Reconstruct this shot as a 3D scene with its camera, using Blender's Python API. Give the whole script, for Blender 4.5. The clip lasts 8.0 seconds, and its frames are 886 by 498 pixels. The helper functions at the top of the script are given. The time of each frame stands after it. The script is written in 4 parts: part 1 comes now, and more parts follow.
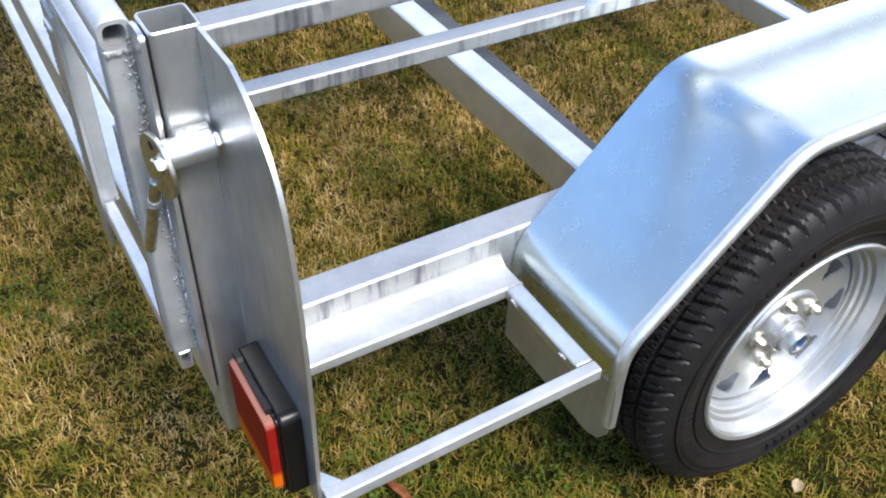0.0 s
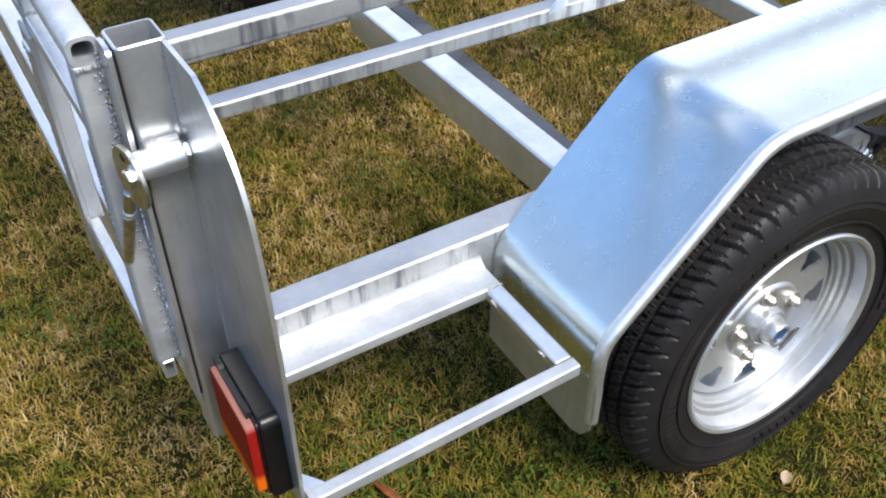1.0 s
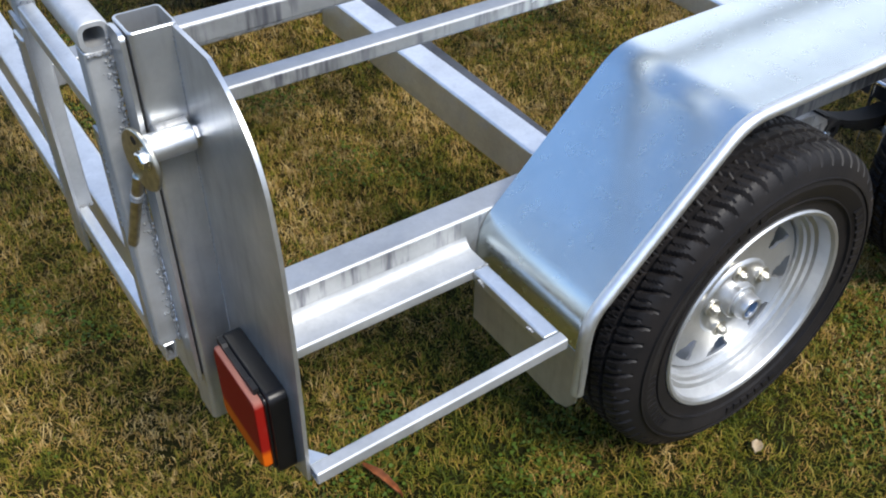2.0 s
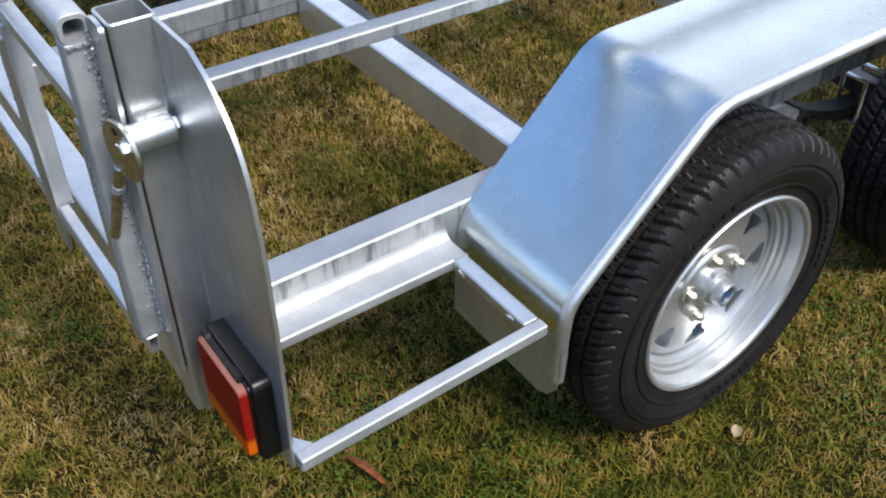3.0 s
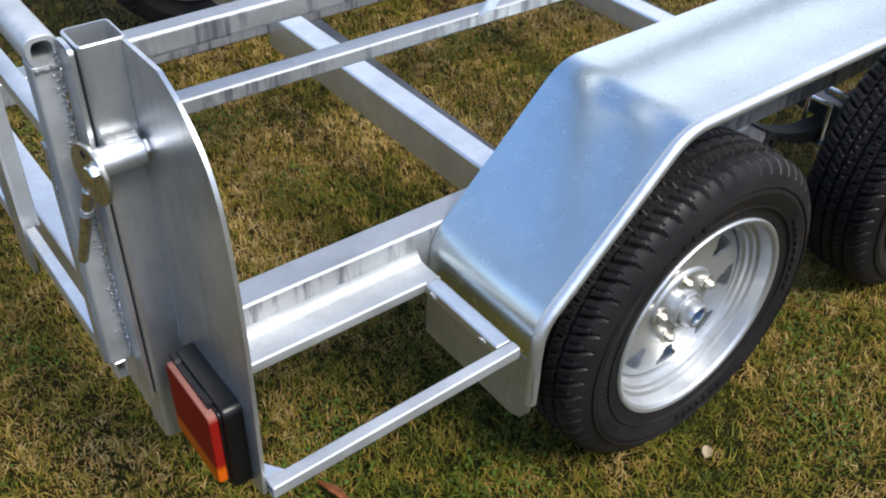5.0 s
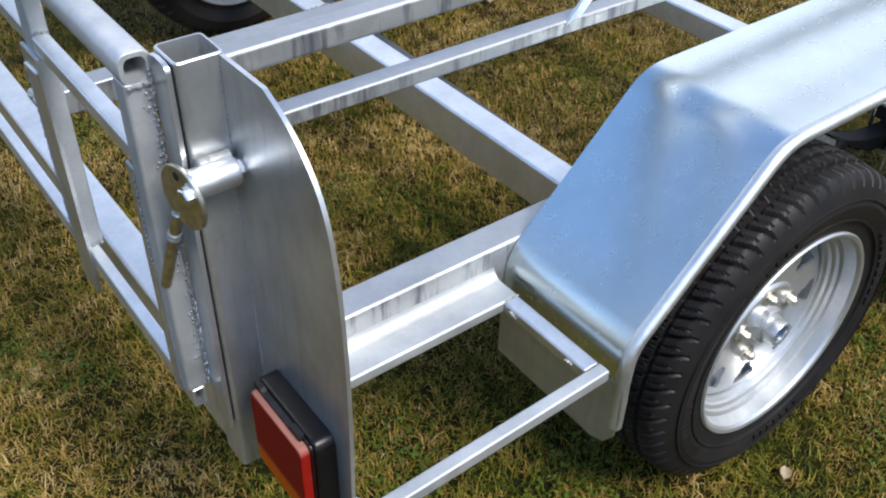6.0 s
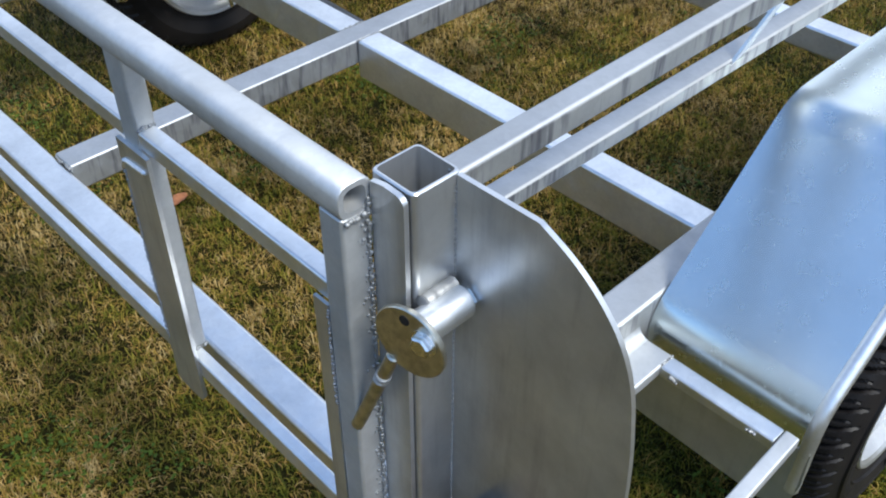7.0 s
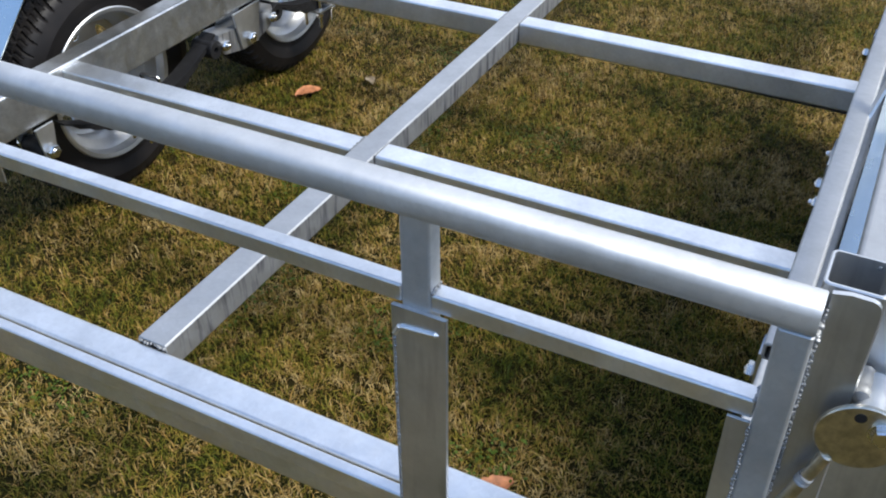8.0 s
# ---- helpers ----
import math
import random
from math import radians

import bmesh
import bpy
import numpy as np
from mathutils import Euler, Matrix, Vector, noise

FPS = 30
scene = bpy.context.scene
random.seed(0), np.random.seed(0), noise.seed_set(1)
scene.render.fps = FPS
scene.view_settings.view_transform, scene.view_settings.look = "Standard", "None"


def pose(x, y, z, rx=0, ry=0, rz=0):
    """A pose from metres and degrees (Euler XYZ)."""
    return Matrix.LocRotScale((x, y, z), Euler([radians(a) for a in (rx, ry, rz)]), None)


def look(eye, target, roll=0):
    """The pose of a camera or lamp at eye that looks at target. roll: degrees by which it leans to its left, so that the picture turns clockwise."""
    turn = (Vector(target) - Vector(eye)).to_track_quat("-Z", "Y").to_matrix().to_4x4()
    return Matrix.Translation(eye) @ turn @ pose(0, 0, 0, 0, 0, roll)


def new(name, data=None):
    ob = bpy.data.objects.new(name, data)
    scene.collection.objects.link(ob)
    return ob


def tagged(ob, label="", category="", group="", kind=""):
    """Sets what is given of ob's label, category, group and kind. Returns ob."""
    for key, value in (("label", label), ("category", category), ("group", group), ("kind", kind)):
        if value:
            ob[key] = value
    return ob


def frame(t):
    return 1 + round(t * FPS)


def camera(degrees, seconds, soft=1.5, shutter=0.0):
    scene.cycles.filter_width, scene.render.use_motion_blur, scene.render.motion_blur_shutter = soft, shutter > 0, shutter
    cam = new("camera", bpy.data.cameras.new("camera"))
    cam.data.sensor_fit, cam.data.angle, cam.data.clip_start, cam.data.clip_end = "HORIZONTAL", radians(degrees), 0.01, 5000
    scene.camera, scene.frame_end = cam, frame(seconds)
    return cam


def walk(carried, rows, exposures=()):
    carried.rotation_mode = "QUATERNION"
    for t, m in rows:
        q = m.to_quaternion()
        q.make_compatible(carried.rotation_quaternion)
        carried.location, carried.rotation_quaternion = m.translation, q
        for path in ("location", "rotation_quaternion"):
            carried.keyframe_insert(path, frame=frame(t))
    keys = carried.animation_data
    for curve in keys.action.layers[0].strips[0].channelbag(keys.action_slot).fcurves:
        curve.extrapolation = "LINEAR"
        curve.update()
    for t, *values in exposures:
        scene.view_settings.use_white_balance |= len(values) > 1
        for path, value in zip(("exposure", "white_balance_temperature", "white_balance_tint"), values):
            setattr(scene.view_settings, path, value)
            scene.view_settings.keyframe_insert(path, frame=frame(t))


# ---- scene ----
cam = camera(50.01, 8.0, soft=2.0)
PATH = [
    (0, (-0.0023, -0.0371, 1.3655), (0.7302, 1.1778, 0.1391), 1.37),
    (0.5, (0.0165, -0.0469, 1.3718), (0.7394, 1.1752, 0.1468), 0.26),
    (1, (0.0196, -0.0792, 1.3691), (0.7488, 1.1571, 0.1622), -0.90),
    (1.5, (-0.0222, -0.0829, 1.3778), (0.7513, 1.1179, 0.1626), 0.00),
    (3, (-0.0691, -0.1134, 1.3709), (0.7782, 1.0524, 0.1710), 0.50),
    (3.5, (-0.0699, -0.1216, 1.3654), (0.7957, 1.0475, 0.1819), 0.61),
    (4, (-0.0684, -0.1088, 1.3748), (0.8144, 1.0369, 0.1812), 1.48),
    (5.5, (-0.0729, -0.1020, 1.3659), (0.8426, 1.0503, 0.2036), 1.91),
    (6, (-0.1152, 0.0050, 1.3544), (0.7816, 1.1642, 0.1845), 1.28),
    (6.5, (-0.1586, 0.1856, 1.3731), (0.7181, 1.3123, 0.1572), 0.13),
    (7, (-0.2088, 0.3644, 1.3738), (0.7760, 1.3794, 0.1421), 0.33),
    (7.5, (-0.3503, 0.6160, 1.3636), (0.8363, 1.4361, 0.1652), -0.49),
    (8, (-0.5039, 0.8328, 1.4186), (0.8259, 1.5245, 0.2917), -0.33),
]
walk(cam, [(t, look(eye, target, roll)) for t, eye, target, roll in PATH],
     [(0, 1.94, 6400, 10), (0.6, 1.99, 6500, 11), (1.5, 1.61, 6350, 10), (3, 1.50, 6350, 10), (5.5, 1.54, 6350, 10), (6.5, 1.54, 6200, 8),
      (7, 1.53, 6150, 7), (7.5, 1.50, 6250, 9), (8, 1.49, 6350, 9)])

# ---- world, sun ----
SUN_ELEV, SUN_FROM = radians(54), Vector((0.15, -0.99))
world = bpy.data.worlds.new("sky")
scene.world = world
world.use_nodes = True
wn = world.node_tree.nodes
sky = wn.new("ShaderNodeTexSky")
sky.sky_type = "NISHITA"
sky.sun_disc = False
sky.sun_elevation = SUN_ELEV
sky.sun_rotation = math.atan2(SUN_FROM.x, SUN_FROM.y)
sky.air_density = 1.2
sky.dust_density = 0.1
sky.ozone_density = 5.0
wl = world.node_tree.links
# broken thin cloud all over the sky
wtc = wn.new("ShaderNodeTexCoord")
cloud = wn.new("ShaderNodeTexNoise")
cloud.inputs["Scale"].default_value, cloud.inputs["Detail"].default_value, cloud.inputs["Roughness"].default_value = 1.7, 2.0, 0.5
drift = wn.new("ShaderNodeMapping")
drift.inputs["Location"].default_value = (3.7, 1.4, 0.6)
wl.new(wtc.outputs["Generated"], drift.inputs[0])
wl.new(drift.outputs[0], cloud.inputs["Vector"])
cover = wn.new("ShaderNodeMapRange")
cover.inputs[1].default_value, cover.inputs[2].default_value = 0.48, 0.72
cover.inputs[3].default_value, cover.inputs[4].default_value = 0.0, 0.12
wl.new(cloud.outputs[0], cover.inputs[0])
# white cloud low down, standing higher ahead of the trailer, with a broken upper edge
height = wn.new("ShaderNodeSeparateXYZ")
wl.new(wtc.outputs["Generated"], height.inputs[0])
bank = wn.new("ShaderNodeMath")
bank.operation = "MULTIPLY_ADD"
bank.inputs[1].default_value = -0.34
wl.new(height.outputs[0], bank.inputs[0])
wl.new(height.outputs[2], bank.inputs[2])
ragged = wn.new("ShaderNodeMath")
ragged.operation = "MULTIPLY_ADD"
ragged.inputs[1].default_value = 0.16
wl.new(cloud.outputs[0], ragged.inputs[0])
wl.new(bank.outputs[0], ragged.inputs[2])
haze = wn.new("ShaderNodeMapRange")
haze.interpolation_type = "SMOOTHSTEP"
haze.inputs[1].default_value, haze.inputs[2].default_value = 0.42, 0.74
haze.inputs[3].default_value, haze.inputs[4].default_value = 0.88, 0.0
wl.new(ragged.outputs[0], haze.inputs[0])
veil = wn.new("ShaderNodeMath")
veil.operation = "MAXIMUM"
wl.new(cover.outputs[0], veil.inputs[0])
wl.new(haze.outputs[0], veil.inputs[1])
mixed = wn.new("ShaderNodeMix")
mixed.data_type = "RGBA"
# cloud greyed low down, added to dim what the mudguard tops reflect
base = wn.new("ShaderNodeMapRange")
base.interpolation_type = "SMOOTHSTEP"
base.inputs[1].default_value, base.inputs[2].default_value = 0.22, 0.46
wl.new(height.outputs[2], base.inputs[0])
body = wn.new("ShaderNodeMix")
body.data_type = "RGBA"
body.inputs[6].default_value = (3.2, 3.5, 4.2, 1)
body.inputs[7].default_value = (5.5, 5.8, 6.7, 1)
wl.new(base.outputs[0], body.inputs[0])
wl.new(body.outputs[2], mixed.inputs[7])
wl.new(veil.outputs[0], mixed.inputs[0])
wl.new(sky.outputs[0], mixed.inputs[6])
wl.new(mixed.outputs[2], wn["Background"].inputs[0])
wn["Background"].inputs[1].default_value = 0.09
sun = new("sun", bpy.data.lights.new("sun", "SUN"))
sun.data.energy, sun.data.angle, sun.data.color = 2.0, radians(20), (1.0, 0.94, 0.84)
sx, sy = SUN_FROM.normalized() * math.cos(SUN_ELEV)
sun.matrix_world = look((sx * 30, sy * 30, math.sin(SUN_ELEV) * 30), (0, 0, 0))


# ---- materials ----
def material(name):
    m = bpy.data.materials.new(name)
    m.use_nodes = True
    return m, m.node_tree.nodes, m.node_tree.links, m.node_tree.nodes["Principled BSDF"]


def ramp(nodes, stops):
    r = nodes.new("ShaderNodeValToRGB")
    while len(r.color_ramp.elements) < len(stops):
        r.color_ramp.elements.new(0.5)
    for e, (p, c) in zip(r.color_ramp.elements, stops):
        e.position, e.color = p, (*c, 1)
    return r


def noise_node(nodes, links, scale, detail=4.0, rough=0.6, stretch=None):
    tc = nodes.new("ShaderNodeTexCoord")
    src = tc.outputs["Object"]
    if stretch:
        mp = nodes.new("ShaderNodeMapping")
        mp.inputs["Scale"].default_value = stretch
        links.new(src, mp.inputs[0])
        src = mp.outputs[0]
    n = nodes.new("ShaderNodeTexNoise")
    n.inputs["Scale"].default_value, n.inputs["Detail"].default_value, n.inputs["Roughness"].default_value = scale, detail, rough
    links.new(src, n.inputs["Vector"])
    return n


def galvanised(name, tone=0.66, rough=(0.24, 0.46), streaks=0.0, lumps=0.25, blotch=0.12, flakes=0.4, metal=0.85, red=1.0):
    """Hot-dipped zinc: bright metal with spangle, dull clouds, runs and a slightly lumpy coat."""
    m, n, l, b = material(name)
    b.inputs["Metallic"].default_value = metal
    cloud = noise_node(n, l, 9.0, 5.0)
    tc = n.new("ShaderNodeTexCoord")
    spangle = n.new("ShaderNodeTexVoronoi")
    spangle.inputs["Scale"].default_value = 160.0
    l.new(tc.outputs["Object"], spangle.inputs["Vector"])
    c1 = ramp(n, [(0.3, (tone * red * (0.99 - blotch), tone * (1 - blotch * 0.95), tone * (1 - blotch * 0.9))), (0.7, (tone * red * 1.05, tone * 1.07, tone * 1.08))])
    l.new(cloud.outputs[0], c1.inputs[0])
    sp = ramp(n, [(0.0, (0.82, 0.82, 0.83)), (1.0, (1.0, 1.0, 1.0))])
    l.new(spangle.outputs["Color"], sp.inputs[0])
    mul = n.new("ShaderNodeMix")
    mul.data_type, mul.blend_type = "RGBA", "MULTIPLY"
    mul.inputs[0].default_value = flakes
    l.new(c1.outputs[0], mul.inputs[6])
    l.new(sp.outputs[0], mul.inputs[7])
    colour = mul.outputs[2]
    if streaks:
        run = noise_node(n, l, 55.0, 3.0, 0.6, (1.0, 1.0, 0.12))
        sr = ramp(n, [(0.50, (1, 1, 1)), (0.66, (1 - streaks, 1 - streaks, 1 - streaks * 0.92))])
        geo = n.new("ShaderNodeNewGeometry")
        sep = n.new("ShaderNodeSeparateXYZ")
        l.new(geo.outputs["Normal"], sep.inputs[0])
        side = n.new("ShaderNodeMath")
        side.operation = "LESS_THAN"
        side.inputs[1].default_value = 0.5
        l.new(sep.outputs[2], side.inputs[0])
        gate_by = n.new("ShaderNodeMath")
        gate_by.operation = "MULTIPLY"
        l.new(run.outputs[0], gate_by.inputs[0])
        l.new(side.outputs[0], gate_by.inputs[1])
        l.new(gate_by.outputs[0], sr.inputs[0])
        mul2 = n.new("ShaderNodeMix")
        mul2.data_type, mul2.blend_type = "RGBA", "MULTIPLY"
        mul2.inputs[0].default_value = 1.0
        l.new(colour, mul2.inputs[6])
        l.new(sr.outputs[0], mul2.inputs[7])
        colour = mul2.outputs[2]
    l.new(colour, b.inputs["Base Color"])
    fine = noise_node(n, l, 42.0, 5.0)
    rr = n.new("ShaderNodeMapRange")
    rr.inputs[1].default_value, rr.inputs[2].default_value = 0.3, 0.7
    rr.inputs[3].default_value, rr.inputs[4].default_value = rough
    l.new(fine.outputs[0], rr.inputs[0])
    l.new(rr.outputs[0], b.inputs["Roughness"])
    if lumps:
        lump = noise_node(n, l, 70.0, 3.0)
        bump = n.new("ShaderNodeBump")
        bump.inputs["Strength"].default_value, bump.inputs["Distance"].default_value = lumps, 0.003
        l.new(lump.outputs[0], bump.inputs["Height"])
        l.new(bump.outputs[0], b.inputs["Normal"])
    return m


def plain(name, colour, rough, metal=0.0, vary=0.25, scale=60.0, bumpy=0.15, coat=0.0, gloss=0.5):
    m, n, l, b = material(name)
    b.inputs["Metallic"].default_value, b.inputs["Roughness"].default_value = metal, rough
    b.inputs["Specular IOR Level"].default_value = gloss
    if coat:
        b.inputs["Coat Weight"].default_value = coat
    nz = noise_node(n, l, scale, 5.0)
    lo, hi = [c * (1 - vary) for c in colour], [min(1, c * (1 + vary)) for c in colour]
    cr = ramp(n, [(0.32, lo), (0.68, hi)])
    l.new(nz.outputs[0], cr.inputs[0])
    l.new(cr.outputs[0], b.inputs["Base Color"])
    bump = n.new("ShaderNodeBump")
    bump.inputs["Strength"].default_value, bump.inputs["Distance"].default_value = bumpy, 0.002
    l.new(nz.outputs[0], bump.inputs["Height"])
    l.new(bump.outputs[0], b.inputs["Normal"])
    return m


ZINC = galvanised("galvanised_steel", 0.84, (0.36, 0.48), 0.0, 0.10, 0.20, 0.5, metal=0.96)
ZINC_RUNS = galvanised("galvanised_steel_with_runs", 0.48, (0.50, 0.62), 0.58, 0.15, 0.18, metal=0.92)
ZINC_DULL = galvanised("dull_galvanised_steel", 0.66, (0.29, 0.37), 0.14, 0.03, 0.26, 0.25, 0.86)
ZINC_STEP = galvanised("weathered_galvanised_step", 0.58, (0.56, 0.68), 0.0, 0.08, 0.22, 0.4, metal=0.90)
ZINC_SHEET = galvanised("galvanised_sheet", 0.80, (0.25, 0.28), 0.0, 0.0, 0.06, 0.0, 1.0, 0.93)
ZINC_BLOTCH = galvanised("blotchy_galvanised_steel", 0.70, (0.30, 0.46), 0.12, 0.2, 0.34, 0.9, 0.95)
ZINC_WELD = galvanised("galvanised_weld", 0.36, (0.5, 0.65), 0.0, 0.4)
RIM_METAL = galvanised("zinc_plated_rim", 0.58, (0.30, 0.42), 0.0, 0.04, 0.05)
PLATED = plain("yellow_zinc_plate", (0.58, 0.55, 0.46), 0.34, 1.0, 0.25, 90.0)
BOLT = plain("bright_bolt_steel", (0.75, 0.75, 0.74), 0.22, 1.0, 0.1, 200.0)
BRASSY = plain("brassy_nut", (0.58, 0.56, 0.50), 0.45, 1.0, 0.2, 200.0)
BLACK_PLASTIC = plain("black_plastic", (0.005, 0.0048, 0.005), 0.32, 0.0, 0.2, 40.0, 0.05, 0.0, 0.22)
BLACK_PAINT = plain("black_painted_spring", (0.012, 0.012, 0.013), 0.5, 0.0, 0.4, 50.0, 0.15, 0.0, 0.3)
AXLE_DARK = plain("dark_axle", (0.03, 0.034, 0.042), 0.28, 0.0, 0.3, 30.0, 0.1)
BLUE_CAP = plain("dark_blue_cap", (0.02, 0.05, 0.12), 0.3, 0.0, 0.3, 90.0)
RUST_LEAF = plain("rust_brown_leaf", (0.21, 0.065, 0.018), 0.65, 0.0, 0.4, 60.0, 0.5)
LEAF = plain("dry_leaf", (0.34, 0.13, 0.05), 0.7, 0.0, 0.35, 60.0, 0.5)
STRAW = plain("pale_scrap", (0.30, 0.23, 0.14), 0.7, 0.0, 0.25, 80.0, 0.4)


def rubber_material():
    """Black rubber with a thin film of brown dust in patches."""
    m, n, l, b = material("tyre_rubber")
    b.inputs["Roughness"].default_value, b.inputs["Specular IOR Level"].default_value = 0.5, 0.22
    patch, grain = noise_node(n, l, 9.0, 5.0, 0.65), noise_node(n, l, 220.0, 3.0, 0.6)
    c = ramp(n, [(0.42, (0.0085, 0.0078, 0.0082)), (0.62, (0.014, 0.0122, 0.0118)), (0.80, (0.06, 0.045, 0.034))])
    l.new(patch.outputs[0], c.inputs[0])
    l.new(c.outputs[0], b.inputs["Base Color"])
    bump = n.new("ShaderNodeBump")
    bump.inputs["Strength"].default_value, bump.inputs["Distance"].default_value = 0.25, 0.0015
    l.new(grain.outputs[0], bump.inputs["Height"])
    l.new(bump.outputs[0], b.inputs["Normal"])
    return m


def lens_material():
    """Red moulded lens, amber along the bottom, with pale dust in patches."""
    m, n, l, b = material("two_colour_lens")
    b.inputs["Roughness"].default_value, b.inputs["Specular IOR Level"].default_value = 0.5, 0.06
    tc, sep = n.new("ShaderNodeTexCoord"), n.new("ShaderNodeSeparateXYZ")
    l.new(tc.outputs["Object"], sep.inputs[0])
    band = n.new("ShaderNodeMapRange")
    band.inputs[1].default_value, band.inputs[2].default_value = 0.436, 0.446
    l.new(sep.outputs[2], band.inputs[0])
    c = ramp(n, [(0.0, (0.46, 0.085, 0.004)), (1.0, (0.19, 0.008, 0.005))])
    l.new(band.outputs[0], c.inputs[0])
    dust = noise_node(n, l, 70.0, 6.0, 0.7)
    d = ramp(n, [(0.56, (0, 0, 0)), (0.80, (0.08, 0.08, 0.08))])
    l.new(dust.outputs[0], d.inputs[0])
    mix = n.new("ShaderNodeMix")
    mix.data_type = "RGBA"
    mix.inputs[7].default_value = (0.32, 0.22, 0.17, 1)
    geo, up = n.new("ShaderNodeNewGeometry"), n.new("ShaderNodeSeparateXYZ")
    l.new(geo.outputs["Normal"], up.inputs[0])
    lying = n.new("ShaderNodeMath")
    lying.operation = "MULTIPLY_ADD"
    lying.use_clamp = True
    lying.inputs[1].default_value = 0.5
    l.new(up.outputs[2], lying.inputs[0])
    l.new(d.outputs[0], lying.inputs[2])
    l.new(lying.outputs[0], mix.inputs[0])
    l.new(c.outputs[0], mix.inputs[6])
    l.new(mix.outputs[2], b.inputs["Base Color"])
    return m


LENS = lens_material()
RUBBER = rubber_material()


def ground_material():
    """Soil darkened for the shade between the blades, turning into a closed lawn further off."""
    m, n, l, b = material("lawn_soil")
    b.inputs["Roughness"].default_value = 0.95
    b.inputs["Specular IOR Level"].default_value = 0.1
    big = noise_node(n, l, 1.8, 6.0)
    fine = noise_node(n, l, 80.0, 6.0, 0.7)
    # soil is near black: the shade in the grass gaps is in its colour
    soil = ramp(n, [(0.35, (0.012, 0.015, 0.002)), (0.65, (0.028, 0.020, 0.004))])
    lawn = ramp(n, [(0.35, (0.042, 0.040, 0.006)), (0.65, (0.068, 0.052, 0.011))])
    grain = ramp(n, [(0.3, (0.42, 0.42, 0.40)), (0.7, (1.25, 1.2, 1.15))])
    l.new(big.outputs[0], soil.inputs[0])
    l.new(big.outputs[0], lawn.inputs[0])
    l.new(fine.outputs[0], grain.inputs[0])
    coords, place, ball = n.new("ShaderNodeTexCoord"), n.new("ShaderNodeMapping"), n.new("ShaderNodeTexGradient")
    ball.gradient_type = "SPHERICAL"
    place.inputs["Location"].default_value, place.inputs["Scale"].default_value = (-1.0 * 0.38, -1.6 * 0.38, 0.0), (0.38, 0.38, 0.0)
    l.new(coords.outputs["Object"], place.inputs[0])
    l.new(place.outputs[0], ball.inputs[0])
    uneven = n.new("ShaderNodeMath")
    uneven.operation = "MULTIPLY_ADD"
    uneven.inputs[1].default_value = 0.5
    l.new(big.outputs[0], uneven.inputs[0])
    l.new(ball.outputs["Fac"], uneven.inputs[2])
    gap_dark = n.new("ShaderNodeMapRange")
    gap_dark.interpolation_type = "SMOOTHSTEP"
    gap_dark.inputs[1].default_value, gap_dark.inputs[2].default_value = 0.30, 0.62
    l.new(uneven.outputs[0], gap_dark.inputs[0])
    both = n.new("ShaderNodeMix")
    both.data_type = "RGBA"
    l.new(gap_dark.outputs[0], both.inputs[0])
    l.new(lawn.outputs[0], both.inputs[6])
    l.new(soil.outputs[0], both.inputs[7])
    mul = n.new("ShaderNodeMix")
    mul.data_type, mul.blend_type = "RGBA", "MULTIPLY"
    mul.inputs[0].default_value = 1.0
    l.new(both.outputs[2], mul.inputs[6])
    l.new(grain.outputs[0], mul.inputs[7])
    l.new(mul.outputs[2], b.inputs["Base Color"])
    bump = n.new("ShaderNodeBump")
    bump.inputs["Strength"].default_value, bump.inputs["Distance"].default_value = 0.8, 0.015
    l.new(fine.outputs[0], bump.inputs["Height"])
    l.new(bump.outputs[0], b.inputs["Normal"])
    return m


def grass_material():
    m, n, l, b = material("grass_blades")
    b.inputs["Roughness"].default_value = 0.55
    geo = n.new("ShaderNodeNewGeometry")
    # broad patches, hand-sized tufts and single blades
    broad, tuft = noise_node(n, l, 2.6, 3.0, 0.6), noise_node(n, l, 17.0, 4.0, 0.65)
    total = None
    for src, gain in ((broad.outputs[0], 1.6), (tuft.outputs[0], 1.75), (geo.outputs["Random Per Island"], 0.66)):
        add = n.new("ShaderNodeMath")
        add.operation = "MULTIPLY_ADD"
        l.new(src, add.inputs[0])
        add.inputs[1].default_value = gain
        if total is None:
            add.inputs[2].default_value = -1.42
        else:
            l.new(total, add.inputs[2])
        total = add.outputs[0]
    # a greener, darker patch beside the wheels: the trailer's shade put into blade colour
    place, ball = n.new("ShaderNodeMapping"), n.new("ShaderNodeTexGradient")
    coords = n.new("ShaderNodeTexCoord")
    ball.gradient_type = "SPHERICAL"
    place.inputs["Location"].default_value, place.inputs["Scale"].default_value = (-0.85, -0.65, 0.0), (1.25, 1.25, 0.2)
    l.new(coords.outputs["Object"], place.inputs[0])
    l.new(place.outputs[0], ball.inputs[0])
    green = n.new("ShaderNodeMath")
    green.operation = "MULTIPLY_ADD"
    green.inputs[1].default_value = -0.42
    l.new(ball.outputs["Fac"], green.inputs[0])
    l.new(total, green.inputs[2])
    total = green.outputs[0]
    cr = ramp(n, [(0.0, (0.036, 0.050, 0.004)), (0.3, (0.095, 0.096, 0.007)), (0.52, (0.175, 0.138, 0.018)),
                  (0.74, (0.255, 0.145, 0.036)), (1.0, (0.38, 0.275, 0.11))])
    l.new(total, cr.inputs[0])
    l.new(cr.outputs[0], b.inputs["Base Color"])
    b.inputs["Specular IOR Level"].default_value = 0.12
    return m


SOIL, GRASS = ground_material(), grass_material()
